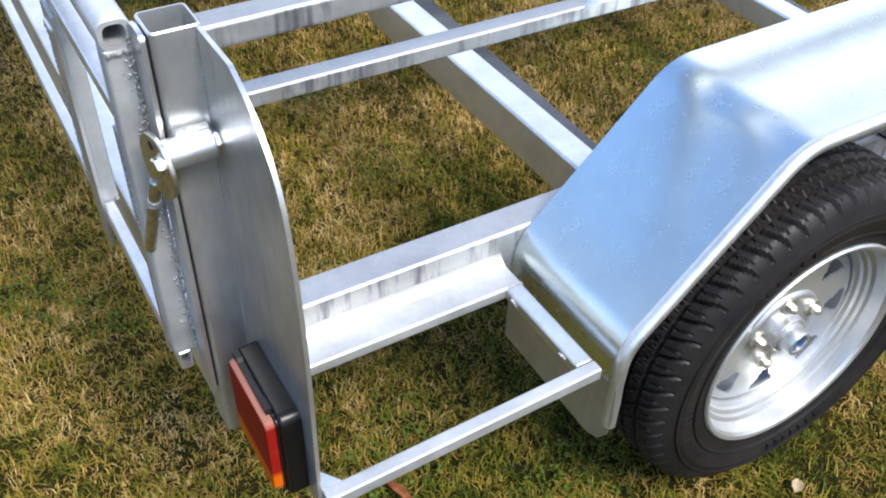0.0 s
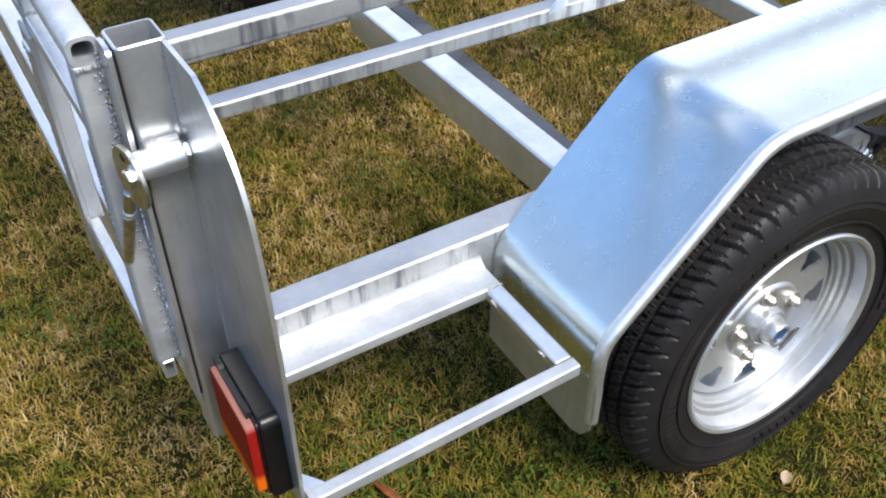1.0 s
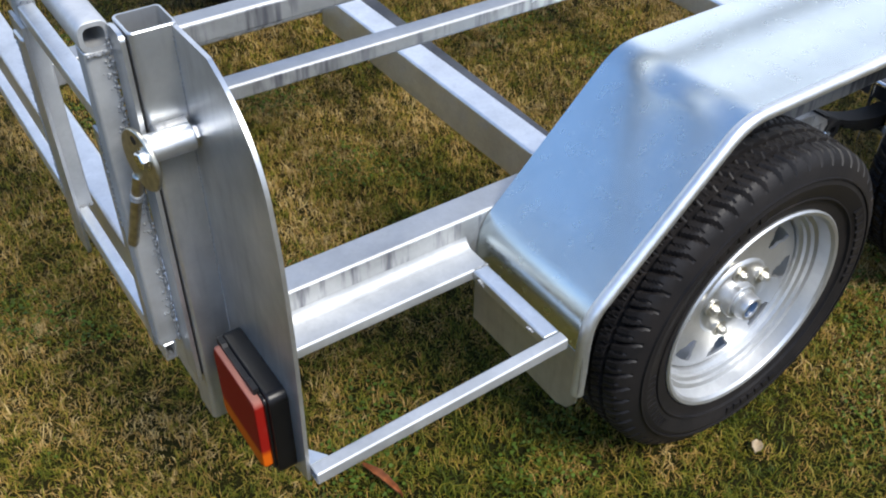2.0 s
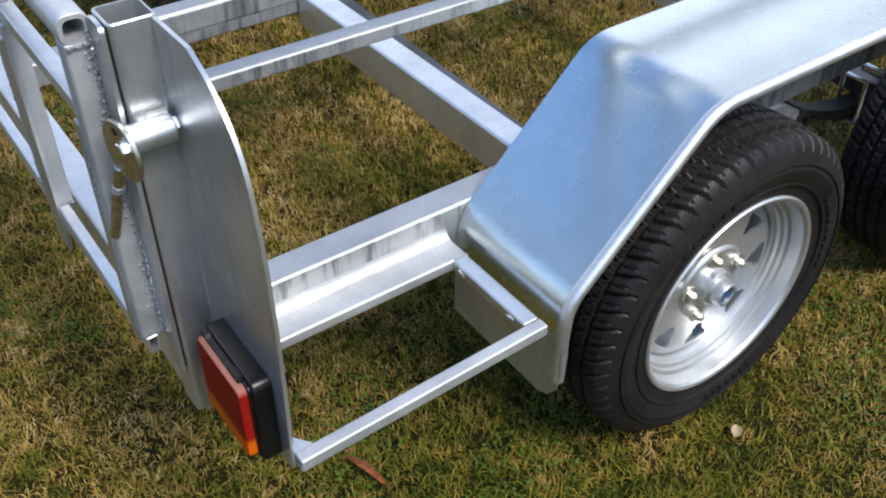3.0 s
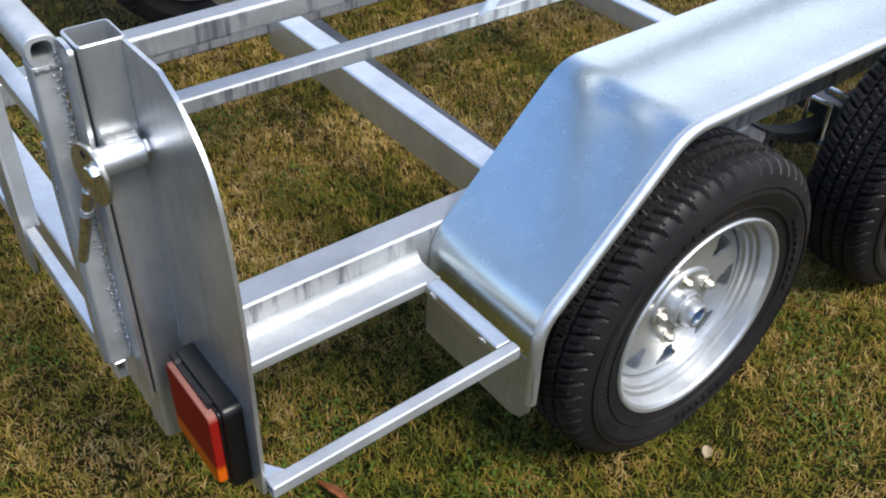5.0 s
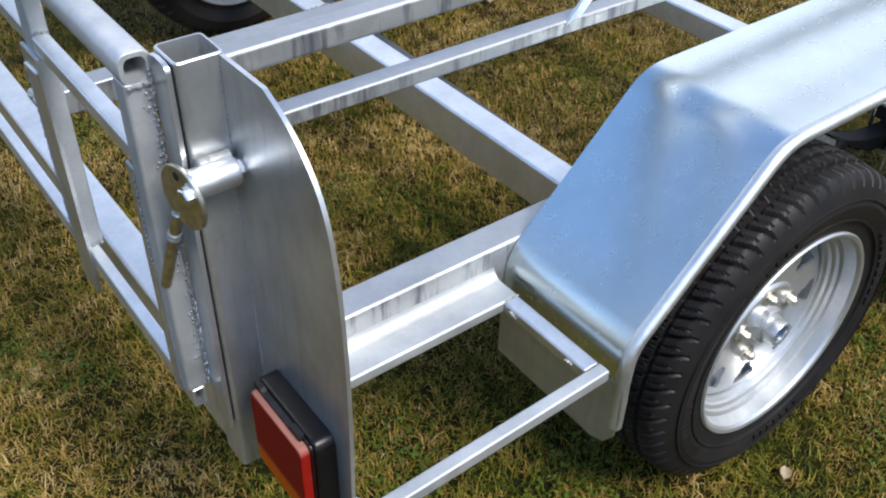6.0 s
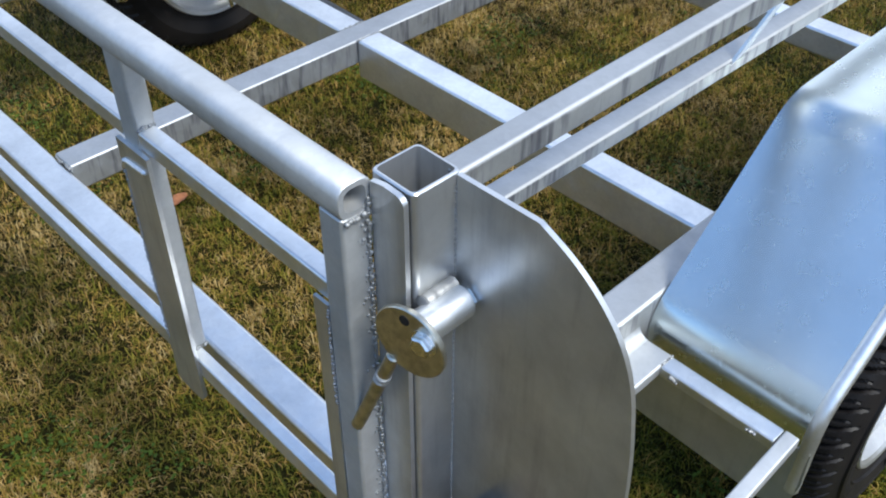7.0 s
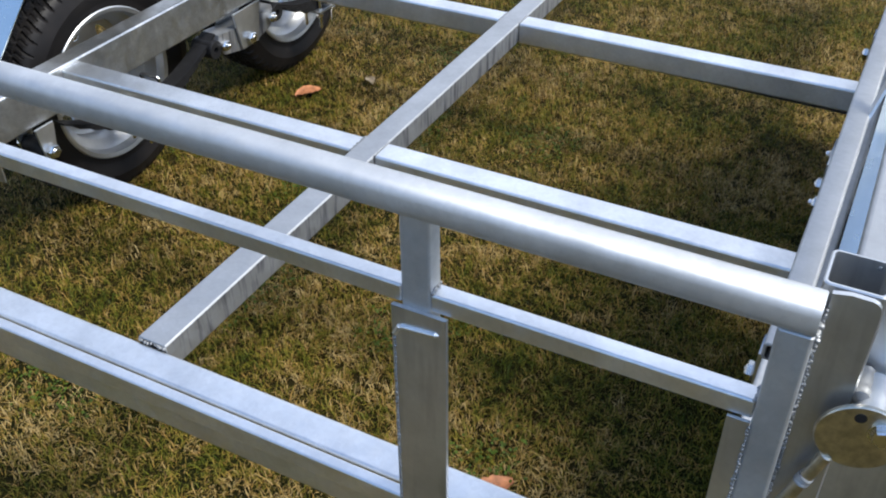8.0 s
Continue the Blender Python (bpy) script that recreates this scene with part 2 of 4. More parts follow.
CLOVER = plain("clover_leaf", (0.045, 0.072, 0.005), 0.6, 0.0, 0.45, 30.0, 0.1, 0.0, 0.2)


# ---- shape helpers ----
def mesh_of(name, bm, mat, smooth=35):
    bmesh.ops.recalc_face_normals(bm, faces=bm.faces)
    me = bpy.data.meshes.new(name)
    bm.to_mesh(me)
    bm.free()
    me.materials.append(mat)
    if smooth:
        me.shade_smooth()
        me.set_sharp_from_angle(angle=radians(smooth))
    return me


def part(name, bm, mat, parent=None, label="", smooth=35):
    ob = new(name, mesh_of(name, bm, mat, smooth))
    if parent is not None:
        ob.parent = parent
    if label:
        ob["label"] = label
    return ob


def thing(name, place, label, category, group="", kind=""):
    ob = new(name)
    ob.empty_display_size = 0.1
    ob.location = place
    bpy.context.view_layer.update()
    return tagged(ob, label, category, group, kind)


def rounded(w, h, r, seg=3):
    pts = []
    for cx, cy, a0 in ((w / 2 - r, h / 2 - r, 0), (-w / 2 + r, h / 2 - r, 90), (-w / 2 + r, -h / 2 + r, 180), (w / 2 - r, -h / 2 + r, 270)):
        for i in range(seg + 1):
            a = radians(a0 + 90 * i / seg)
            pts.append((cx + r * math.cos(a), cy + r * math.sin(a)))
    return pts


def loft(bm, loops, closed_ring=True, caps=(False, False), cyclic=False):
    rows = [[bm.verts.new(p) for p in lp] for lp in loops]
    n = len(rows[0])
    pairs = list(zip(rows, rows[1:])) + ([(rows[-1], rows[0])] if cyclic else [])
    for a, b in pairs:
        for i in range(n if closed_ring else n - 1):
            j = (i + 1) % n
            bm.faces.new((a[i], a[j], b[j], b[i]))
    if caps[0]:
        bm.faces.new(rows[0])
    if caps[1]:
        bm.faces.new(rows[-1])
    return rows


AXES = {"x": (Vector((0, 1, 0)), Vector((0, 0, 1)), Vector((1, 0, 0))),
        "y": (Vector((1, 0, 0)), Vector((0, 0, 1)), Vector((0, 1, 0))),
        "z": (Vector((1, 0, 0)), Vector((0, 1, 0)), Vector((0, 0, 1)))}


def tube(bm, axis, a, b, u0, u1, v0, v1, r=0.004, wall=0.003, open_ends=(True, True)):
    """Hollow rolled section along an axis, from a to b, between u0..u1 and v0..v1 (x, y, z order of the other two axes)."""
    U, V, W = AXES[axis]
    cu, cv, w, h = (u0 + u1) / 2, (v0 + v1) / 2, u1 - u0, v1 - v0
    out, inn = rounded(w, h, r), rounded(w - 2 * wall, h - 2 * wall, max(0.001, r - wall * 0.6))

    def ring(pts, t):
        return [U * (cu + p) + V * (cv + q) + W * t for p, q in pts]
    e = min(0.0012, wall * 0.4)
    outs = rounded(w - 2 * e, h - 2 * e, max(0.001, r - e))
    if open_ends[0] and open_ends[1]:
        loft(bm, [ring(inn, a), ring(outs, a), ring(out, a + e), ring(out, b - e), ring(outs, b), ring(inn, b)], cyclic=True)
    else:
        loops = [ring(outs, a), ring(out, a + e), ring(out, b - e), ring(outs, b)]
        caps = [True, True]
        if open_ends[0]:
            loops, caps[0] = [ring(inn, a + 0.12), ring(inn, a)] + loops, True
        if open_ends[1]:
            loops, caps[1] = loops + [ring(inn, b), ring(inn, b - 0.12)], True
        loft(bm, loops, caps=caps)


def slab(bm, x0, x1, y0, y1, z0, z1, bevel=0.0015):
    g = bmesh.ops.create_cube(bm, size=1, matrix=Matrix.LocRotScale(((x0 + x1) / 2, (y0 + y1) / 2, (z0 + z1) / 2), None, (x1 - x0, y1 - y0, z1 - z0)))
    es = list({e for v in g["verts"] for e in v.link_edges})
    if bevel:
        bmesh.ops.bevel(bm, geom=es, offset=bevel, segments=2, affect="EDGES", clamp_overlap=True)


def lathe(bm, prof, seg=48, centre=(0, 0, 0), axis="y", closed=False):
    """Turn (radius, along) pairs about an axis through centre."""
    c = Vector(centre)
    U, V, W = AXES[axis]
    loops = []
    for i in range(seg):
        a = 2 * math.pi * i / seg
        d = U * math.cos(a) + V * math.sin(a)
        loops.append([c + d * r + W * t for r, t in prof])
    loft(bm, loops, closed_ring=closed, cyclic=True)


def rod(bm, p, q, r, seg=16, tip=0.0):
    p, q = Vector(p), Vector(q)
    w = (q - p).normalized()
    u = w.orthogonal().normalized()
    v = w.cross(u)
    ln = (q - p).length
    e = min(r * 0.25, ln * 0.2)
    loops = []
    for t, k in ((0, r - e), (e, r), (ln - e, r), (ln, r - e)):
        loops.append([p + w * t + (u * math.cos(2 * math.pi * i / seg) + v * math.sin(2 * math.pi * i / seg)) * k for i in range(seg)])
    loft(bm, loops, caps=(True, True))


def hexagon(bm, p, q, r):
    rod(bm, p, q, r, 6)


def prism(bm, outline, axis, a, b, bevel=0.001):
    """A flat outline (pairs in the two other axes) given thickness from a to b."""
    U, V, W = AXES[axis]
    f0 = [bm.verts.new(U * p + V * q + W * a) for p, q in outline]
    f1 = [bm.verts.new(U * p + V * q + W * b) for p, q in outline]
    n = len(outline)
    bm.faces.new(f0)
    bm.faces.new(f1)
    for i in range(n):
        bm.faces.new((f0[i], f0[(i + 1) % n], f1[(i + 1) % n], f1[i]))


def lump(bm, c, r, seg=7):
    """A small rounded blob."""
    rows = [[c + Vector((math.cos(2 * math.pi * k / seg) * r * q, math.sin(2 * math.pi * k / seg) * r * q, r * h)) for k in range(seg)]
            for h, q in ((-0.95, 0.3), (-0.6, 0.8), (0, 1.0), (0.6, 0.8), (0.95, 0.3))]
    loft(bm, rows, caps=(True, True))


def weld(bm, p, q, r=0.004, seed=1, step=0.006, spread=0.35):
    """A bead of overlapping blobs between two points."""
    rng = random.Random(seed)
    p, q = Vector(p), Vector(q)
    n = max(3, int((q - p).length / (step * 0.55)))
    w = (q - p).normalized()
    u = w.orthogonal().normalized()
    v = w.cross(u)
    for i in range(n + 1):
        c = p.lerp(q, min(1, max(0, (i + rng.uniform(-0.4, 0.4)) / n)))
        c = c + (u * rng.uniform(-1, 1) + v * rng.uniform(-1, 1)) * r * spread
        lump(bm, c, r * rng.uniform(0.6, 1.05))


def bead(bm, p, q, r, seed):
    """One unbroken, slightly uneven bead."""
    rng = random.Random(seed)
    p, q = Vector(p), Vector(q)
    w = (q - p).normalized()
    u = w.orthogonal().normalized()
    v = w.cross(u)
    n, loops = 14, []
    for i in range(n + 1):
        k = r * (0.92 + 0.05 * math.sin(i * 2.1) + rng.uniform(-0.05, 0.05)) * (0.45 if i in (0, n) else 1.0)
        loops.append([p.lerp(q, i / n) + (u * math.cos(a) + v * math.sin(a)) * k for a in [2 * math.pi * j / 12 for j in range(12)]])
    loft(bm, loops, caps=(True, True))


def flat_faces(ob):
    """Keep the broad faces of a rolled section flat; only the rounded edges turn."""
    even = ob.modifiers.new("even_normals", "WEIGHTED_NORMAL")
    even.mode, even.weight, even.keep_sharp = "FACE_AREA", 100, True


def own(name, bm, mat, label="", parent=None, smooth=35):
    ob = part(name, bm, mat, parent or trailer, label, smooth)
    root = parent or trailer
    ob.matrix_parent_inverse = root.matrix_world.inverted()
    if smooth == 35:
        flat_faces(ob)
    return ob


def weld_part(p, q, r=0.004, seed=1, step=0.006, root=None):
    bm = bmesh.new()
    weld(bm, p, q, r, seed, step)
    return own("weld_bead", bm, ZINC_WELD, "", root)


def smooth_line(pts, n=8):
    """Catmull-Rom through control points."""
    out = []
    P = [Vector(p) for p in pts]
    P = [P[0] * 2 - P[1]] + P + [P[-1] * 2 - P[-2]]
    for i in range(1, len(P) - 2):
        for k in range(n):
            t = k / n
            a, b, c, d = P[i - 1], P[i], P[i + 1], P[i + 2]
            out.append(0.5 * ((2 * b) + (c - a) * t + (2 * a - 5 * b + 4 * c - d) * t * t + (3 * b - a - 3 * c + d) * t ** 3))
    out.append(P[-2])
    return out


def fillet(pts, radii, n=7):
    """A polyline in the plane with its inner corners rounded."""
    P = [Vector(p) for p in pts]
    out = [P[0]]
    for i in range(1, len(P) - 1):
        a, b = (P[i - 1] - P[i]).normalized(), (P[i + 1] - P[i]).normalized()
        half = math.acos(max(-1, min(1, a.dot(b)))) / 2
        d = radii[i - 1] / math.tan(half)
        for k in range(n + 1):
            t = k / n
            out.append((P[i] + a * d) * (1 - t) ** 2 + P[i] * 2 * t * (1 - t) + (P[i] + b * d) * t * t)
    out.append(P[-1])
    return out


# ---- plan, in metres: x towards the drawbar, y across, z up ----
YC = 1.684                      # middle of the trailer
X_END = 3.2
Z_SILL, Z_BED = 0.475, 0.466    # tops of the long rails and of the bars between them
POST = (0.168, 0.220, 0.785, 0.836, 0.352, 0.934)
SILL = (0.832, 0.8865, 0.375)   # y0, y1, underside
CENTRE = (1.671, 1.724)
WHEELS = (1.01, 1.80)
FAR_WHEELS = (1.07, 1.87)
TYRE_R, HUB_Z = 0.300, 0.294


def flip(y):
    return 2 * YC - y


trailer = thing("trailer", (0.2, YC, 0), "galvanised steel tandem-axle trailer standing on a lawn, bed without floor", "trailer")


# ---- ground ----
def build_ground():
    bm = bmesh.new()
    xs = [-300, -60, -12, -3, -1.7, -0.7] + [-0.7 + 0.1 * i for i in range(1, 38)] + [3.3, 6, 15, 60, 300]
    ys = [-300, -60, -12, -3, -0.9, -0.7] + [-0.7 + 0.1 * i for i in range(1, 49)] + [4.6, 8, 20, 60, 300]
    grid = [[bm.verts.new((x, y, -0.004 + 0.006 * noise.noise((x * 2.1, y * 2.1, 0)) if abs(x) < 5 and abs(y) < 6 else -0.004)) for x in xs] for y in ys]
    for j in range(len(ys) - 1):
        for i in range(len(xs) - 1):
            bm.faces.new((grid[j][i], grid[j][i + 1], grid[j + 1][i + 1], grid[j + 1][i]))
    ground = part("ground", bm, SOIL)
    return tagged(ground, "dry brownish lawn soil under short grass, darkened for shade between the blades", "lawn", kind="structure")


def build_grass(n=1550000):
    rng = np.random.default_rng(3)
    x = rng.uniform(-1.75, 3.75, n)
    y = rng.uniform(-0.95, 4.15, n)
    keep = rng.uniform(0, 1, n) < np.clip(1.0 - 0.35 * np.maximum(0, y - 1.6) - 0.25 * np.maximum(0, x - 1.8) - 1.2 * np.maximum(0, -0.35 - x) - 1.2 * np.maximum(0, 0.35 - y), 0.2, 1)
    rim = np.minimum(np.minimum(x + 1.75, 3.75 - x), np.minimum(y + 0.95, 4.15 - y))
    keep &= rng.uniform(0, 1, n) < np.clip(rim / 0.8, 0, 1)
    tuft = np.sin(x * 97 + 2.3 * np.sin(y * 61 + 1.3 * np.sin(x * 37))) * np.sin(y * 103 + 2.1 * np.sin(x * 67 + 1.7 * np.sin(y * 41)))
    tuft += 0.7 * np.sin(x * 41 + 2.0 * np.sin(y * 29)) * np.sin(y * 37 + 2.0 * np.sin(x * 23))
    keep &= rng.uniform(0, 1, n) < np.clip(0.78 + 0.5 * tuft, 0.26, 1)
    x, y, tuft = x[keep], y[keep], tuft[keep]
    n = len(x)
    clump = np.sin(x * 23 + 2 * np.sin(y * 17)) * np.sin(y * 21 + 2 * np.sin(x * 13)) + 0.6 * np.sin(x * 61 + 3 * np.sin(y * 43)) * np.sin(y * 57 + x * 19)
    turn = rng.uniform(0, 2 * np.pi, n) + 0.8 * clump
    lean = rng.uniform(0.6, 1.6, n) ** 1.0
    size = rng.uniform(0.009, 0.025, n) * (1.02 + 0.22 * clump + 0.2 * tuft)
    wide = rng.uniform(0.0005, 0.0012, n)
    long = rng.uniform(0, 1, n) < 0.045
    size[long] = rng.uniform(0.024, 0.050, long.sum())
    lean[long] = rng.uniform(1.05, 1.45, long.sum())
    wide[long] *= 1.35
    dx, dy = np.cos(turn), np.sin(turn)
    up, out = size * np.cos(lean), size * np.sin(lean)
    px, py = -dy * wide, dx * wide
    z0 = np.full(n, -0.006)
    bend = size * rng.uniform(-0.5, 0.5, n)
    co = np.empty((n, 5, 3), np.float32)
    for k, (f, g, s) in enumerate(((0, 0, -1), (0, 0, 1), (0.35, 0.75, -0.85), (0.35, 0.75, 0.85), (1.0, 0.9, 0))):
        co[:, k, 0] = x + dx * out * f + px * s - dy * bend * f * f
        co[:, k, 1] = y + dy * out * f + py * s + dx * bend * f * f
        co[:, k, 2] = z0 + 0.004 * (k > 1) + up * g
    base = (np.arange(n) * 5)[:, None]
    loops = np.concatenate([base + np.array([[0, 1, 3, 2]]), base + np.array([[2, 3, 4]])], axis=1).astype(np.int32).ravel()
    starts = np.stack([np.arange(n) * 7, np.arange(n) * 7 + 4], axis=1).astype(np.int32).ravel()
    me = bpy.data.meshes.new("grass")
    me.vertices.add(n * 5)
    me.vertices.foreach_set("co", co.ravel())
    me.loops.add(n * 7)
    me.loops.foreach_set("vertex_index", loops)
    me.polygons.add(n * 2)
    me.polygons.foreach_set("loop_start", starts)
    me.update(calc_edges=True)
    me.validate()
    me.materials.append(GRASS)
    return tagged(new("grass", me), "short dry lawn grass, green mixed with straw-brown blades", "grass", kind="stuff")


def build_clover():
    """Low clover leaves in loose patches between the blades."""
    rng = np.random.default_rng(8)
    x, y = rng.uniform(-0.5, 2.2, 60000), rng.uniform(0.3, 2.8, 60000)
    patch = np.sin(x * 7.3 + 1.7 * np.sin(y * 5.1)) * np.sin(y * 8.9 + 1.3 * np.sin(x * 6.7))
    keep = patch > 0.35 + 0.5 * rng.uniform(0, 1, 60000)
    x, y = x[keep], y[keep]
    n, k = len(x), 6
    r = rng.uniform(0.0022, 0.0046, n)
    z = rng.uniform(0.006, 0.014, n)
    tx, ty = rng.uniform(-0.45, 0.45, n), rng.uniform(-0.45, 0.45, n)
    co = np.empty((n, k, 3), np.float32)
    for i in range(k):
        a = 2 * np.pi * i / k
        dx, dy = np.cos(a) * r, np.sin(a) * r * 0.85
        co[:, i, 0], co[:, i, 1], co[:, i, 2] = x + dx, y + dy, z + dx * tx + dy * ty
    me = bpy.data.meshes.new("clover")
    me.vertices.add(n * k)
    me.vertices.foreach_set("co", co.ravel())
    me.loops.add(n * k)
    me.loops.foreach_set("vertex_index", np.arange(n * k, dtype=np.int32))
    me.polygons.add(n)
    me.polygons.foreach_set("loop_start", (np.arange(n) * k).astype(np.int32))
    me.update(calc_edges=True)
    me.materials.append(CLOVER)
    return tagged(new("clover", me), "small dark green clover leaves scattered through the lawn", "clover", kind="stuff")


build_ground()
build_grass()
build_clover()

# ---- trailer chassis ----


def shear(bm, axis, along, k, zero):
    """Lean a long part slightly: moves one axis in step with another."""
    for v in bm.verts:
        v.co[axis] += k * (v.co[along] - zero)


def build_bed():
    for side in (False, True):
        s0, s1 = (SILL[0], SILL[1]) if not side else (flip(SILL[1]), flip(SILL[0]))
        bm = bmesh.new()
        tube(bm, "x", 0.222, X_END, s0, s1, SILL[2], Z_SILL, 0.006, 0.004)
        own("chassis_rail", bm, ZINC_BLOTCH if side else ZINC_RUNS, "long galvanised box rail with grey blotches" if side else "long galvanised box rail with grey drip runs")
    bm = bmesh.new()
    tube(bm, "x", 0.222, X_END - 0.06, *CENTRE, 0.416, Z_BED + 0.001, 0.004, 0.003)
    own("centre_rail", bm, ZINC_RUNS, "galvanised centre rail with drip runs")
    for x0, x1 in ((0.824, 0.880), (1.516, 1.570), (2.20, 2.256), (3.14, 3.2)):
        for y0, y1 in ((SILL[1] + 0.0005, CENTRE[0] - 0.0005), (CENTRE[1] + 0.0005, flip(SILL[1]) - 0.0005)):
            bm = bmesh.new()
            tube(bm, "y", y0, y1, x0, x1, 0.386 if x0 < 1 else 0.414, Z_BED, 0.005, 0.003)
            own("cross_member", bm, ZINC)
    bm = bmesh.new()
    tube(bm, "y", POST[3] + 0.002, flip(POST[3]) - 0.002, 0.1695, 0.2212, 0.360, 0.458, 0.006, 0.004)
    own("rear_sill", bm, ZINC)
    k = 0
    for y in (CENTRE[0] - 0.0005, CENTRE[1] + 0.0005):
        for x0, x1 in ((0.824, 0.880), (1.516, 1.570)):
            k += 1
            weld_part((x0, y, Z_BED), (x1, y, Z_BED), 0.0025, k)
    for x in (0.824, 1.516):
        weld_part((x, SILL[1], Z_BED - 0.06), (x, SILL[1], Z_BED), 0.003, 9)
    weld_part((0.2215, CENTRE[0] + 0.002, 0.461), (0.2215, CENTRE[1] - 0.002, 0.461), 0.003, 12)


def build_side(side):
    """Upper rails, corner post, wing plate and step frame of one side; side: the far one."""
    f = flip if side else (lambda y: y)
    sy = -1 if side else 1

    def span(a, b):
        return (f(b), f(a)) if side else (a, b)
    bm = bmesh.new()
    tube(bm, "z", POST[4], POST[5], POST[0], POST[1], *span(POST[2], POST[3]), 0.006, 0.003)
    own("corner_post", bm, ZINC_DULL, "square galvanised post, open at the top")
    bm = bmesh.new()
    tube(bm, "x", POST[1] + 0.0005, X_END, *span(0.7905, 0.8175), 0.899, 0.927, 0.005, 0.003)
    shear(bm, 1, 0, 0.008 * sy, 0.45)
    own("top_rail", bm, ZINC_RUNS)
    bm = bmesh.new()
    tube(bm, "x", POST[1] + 0.0005, X_END, *span(0.8415, 0.870), 0.7865, 0.8075, 0.004, 0.003)
    shear(bm, 2, 0, -0.010, 0.55)
    own("lower_rail", bm, ZINC_RUNS)
    for x in (0.742, 1.95, 2.95):
        bm = bmesh.new()
        a, b = Vector((x + 0.052, f(0.818), 0.900)), Vector((x, f(0.846), 0.800))
        w = Vector((0.015, 0, 0.004))
        t = Vector((0, 0.004 if side else -0.004, 0))
        loft(bm, [[a - w, a + w, a + w + t, a - w + t], [b - w, b + w, b + w + t, b - w + t]], caps=(True, True))
        own("rail_strap", bm, ZINC)
    # wing plate
    pts = smooth_line([(0.699, 0.934), (0.666, 0.918), (0.637, 0.896), (0.614, 0.868), (0.599, 0.832), (0.591, 0.787), (0.586, 0.737), (0.583, 0.657), (0.584, 0.567), (0.587, 0.480), (0.590, 0.400)], 6)
    outline = [(f(0.7845), 0.932)] + [(f(p.x), p.y) for p in pts] + [(f(0.7845), 0.354)]
    bm = bmesh.new()
    prism(bm, outline, "x", 0.2135, 0.2185)
    own("wing_plate", bm, ZINC_DULL, "curved galvanised wing plate welded to the post")
    weld_part((0.213, f(0.7845), 0.36), (0.213, f(0.7845), 0.92), 0.0011, 21, 0.004)
    weld_part((0.220, f(0.795), 0.927), (0.220, f(0.814), 0.927), 0.003, 22)
    # step frame
    bm = bmesh.new()
    tube(bm, "x", 0.2200, 0.6235, *span(0.775, SILL[0] - 0.0005), 0.403, 0.423, 0.004, 0.003)
    own("step_rail", bm, ZINC_STEP)
    bm = bmesh.new()
    tube(bm, "x", 0.2200, 0.6235, *span(0.579, 0.599), 0.403, 0.423, 0.003, 0.003)
    shear(bm, 1, 0, 0.022 * sy, 0.45)
    own("step_rail", bm, ZINC_STEP)
    bm = bmesh.new()
    tube(bm, "y", *span(0.604, 0.7745), 0.596, 0.6235, 0.403, 0.423, 0.004, 0.003)
    own("step_end_bar", bm, ZINC)
    bm = bmesh.new()
    arc = [(SILL[0] - 0.0002 - 0.016 * (1 - math.sin(a)), 0.4232 + 0.016 * (1 - math.cos(a))) for a in [math.pi / 2 * k / 6 for k in range(7)]]
    prism(bm, [(f(y), z) for y, z in arc + [(SILL[0] - 0.0002, 0.4232)]], "x", 0.2205, 0.6230)
    own("fillet_strip", bm, ZINC_STEP, "", None, 60)
    bm = bmesh.new()
    prism(bm, [(0.220, f(0.593)), (0.246, f(0.594)), (0.220, f(0.629))], "z", 0.418, 0.423)
    own("gusset", bm, ZINC)
    weld_part((0.600, f(0.775), 0.423), (0.6235, f(0.775), 0.423), 0.0025, 23)
    weld_part((0.595, f(0.757), 0.417), (0.595, f(0.747), 0.413), 0.003, 24)
    weld_part((0.595, f(0.64), 0.415), (0.595, f(0.628), 0.415), 0.003, 25)


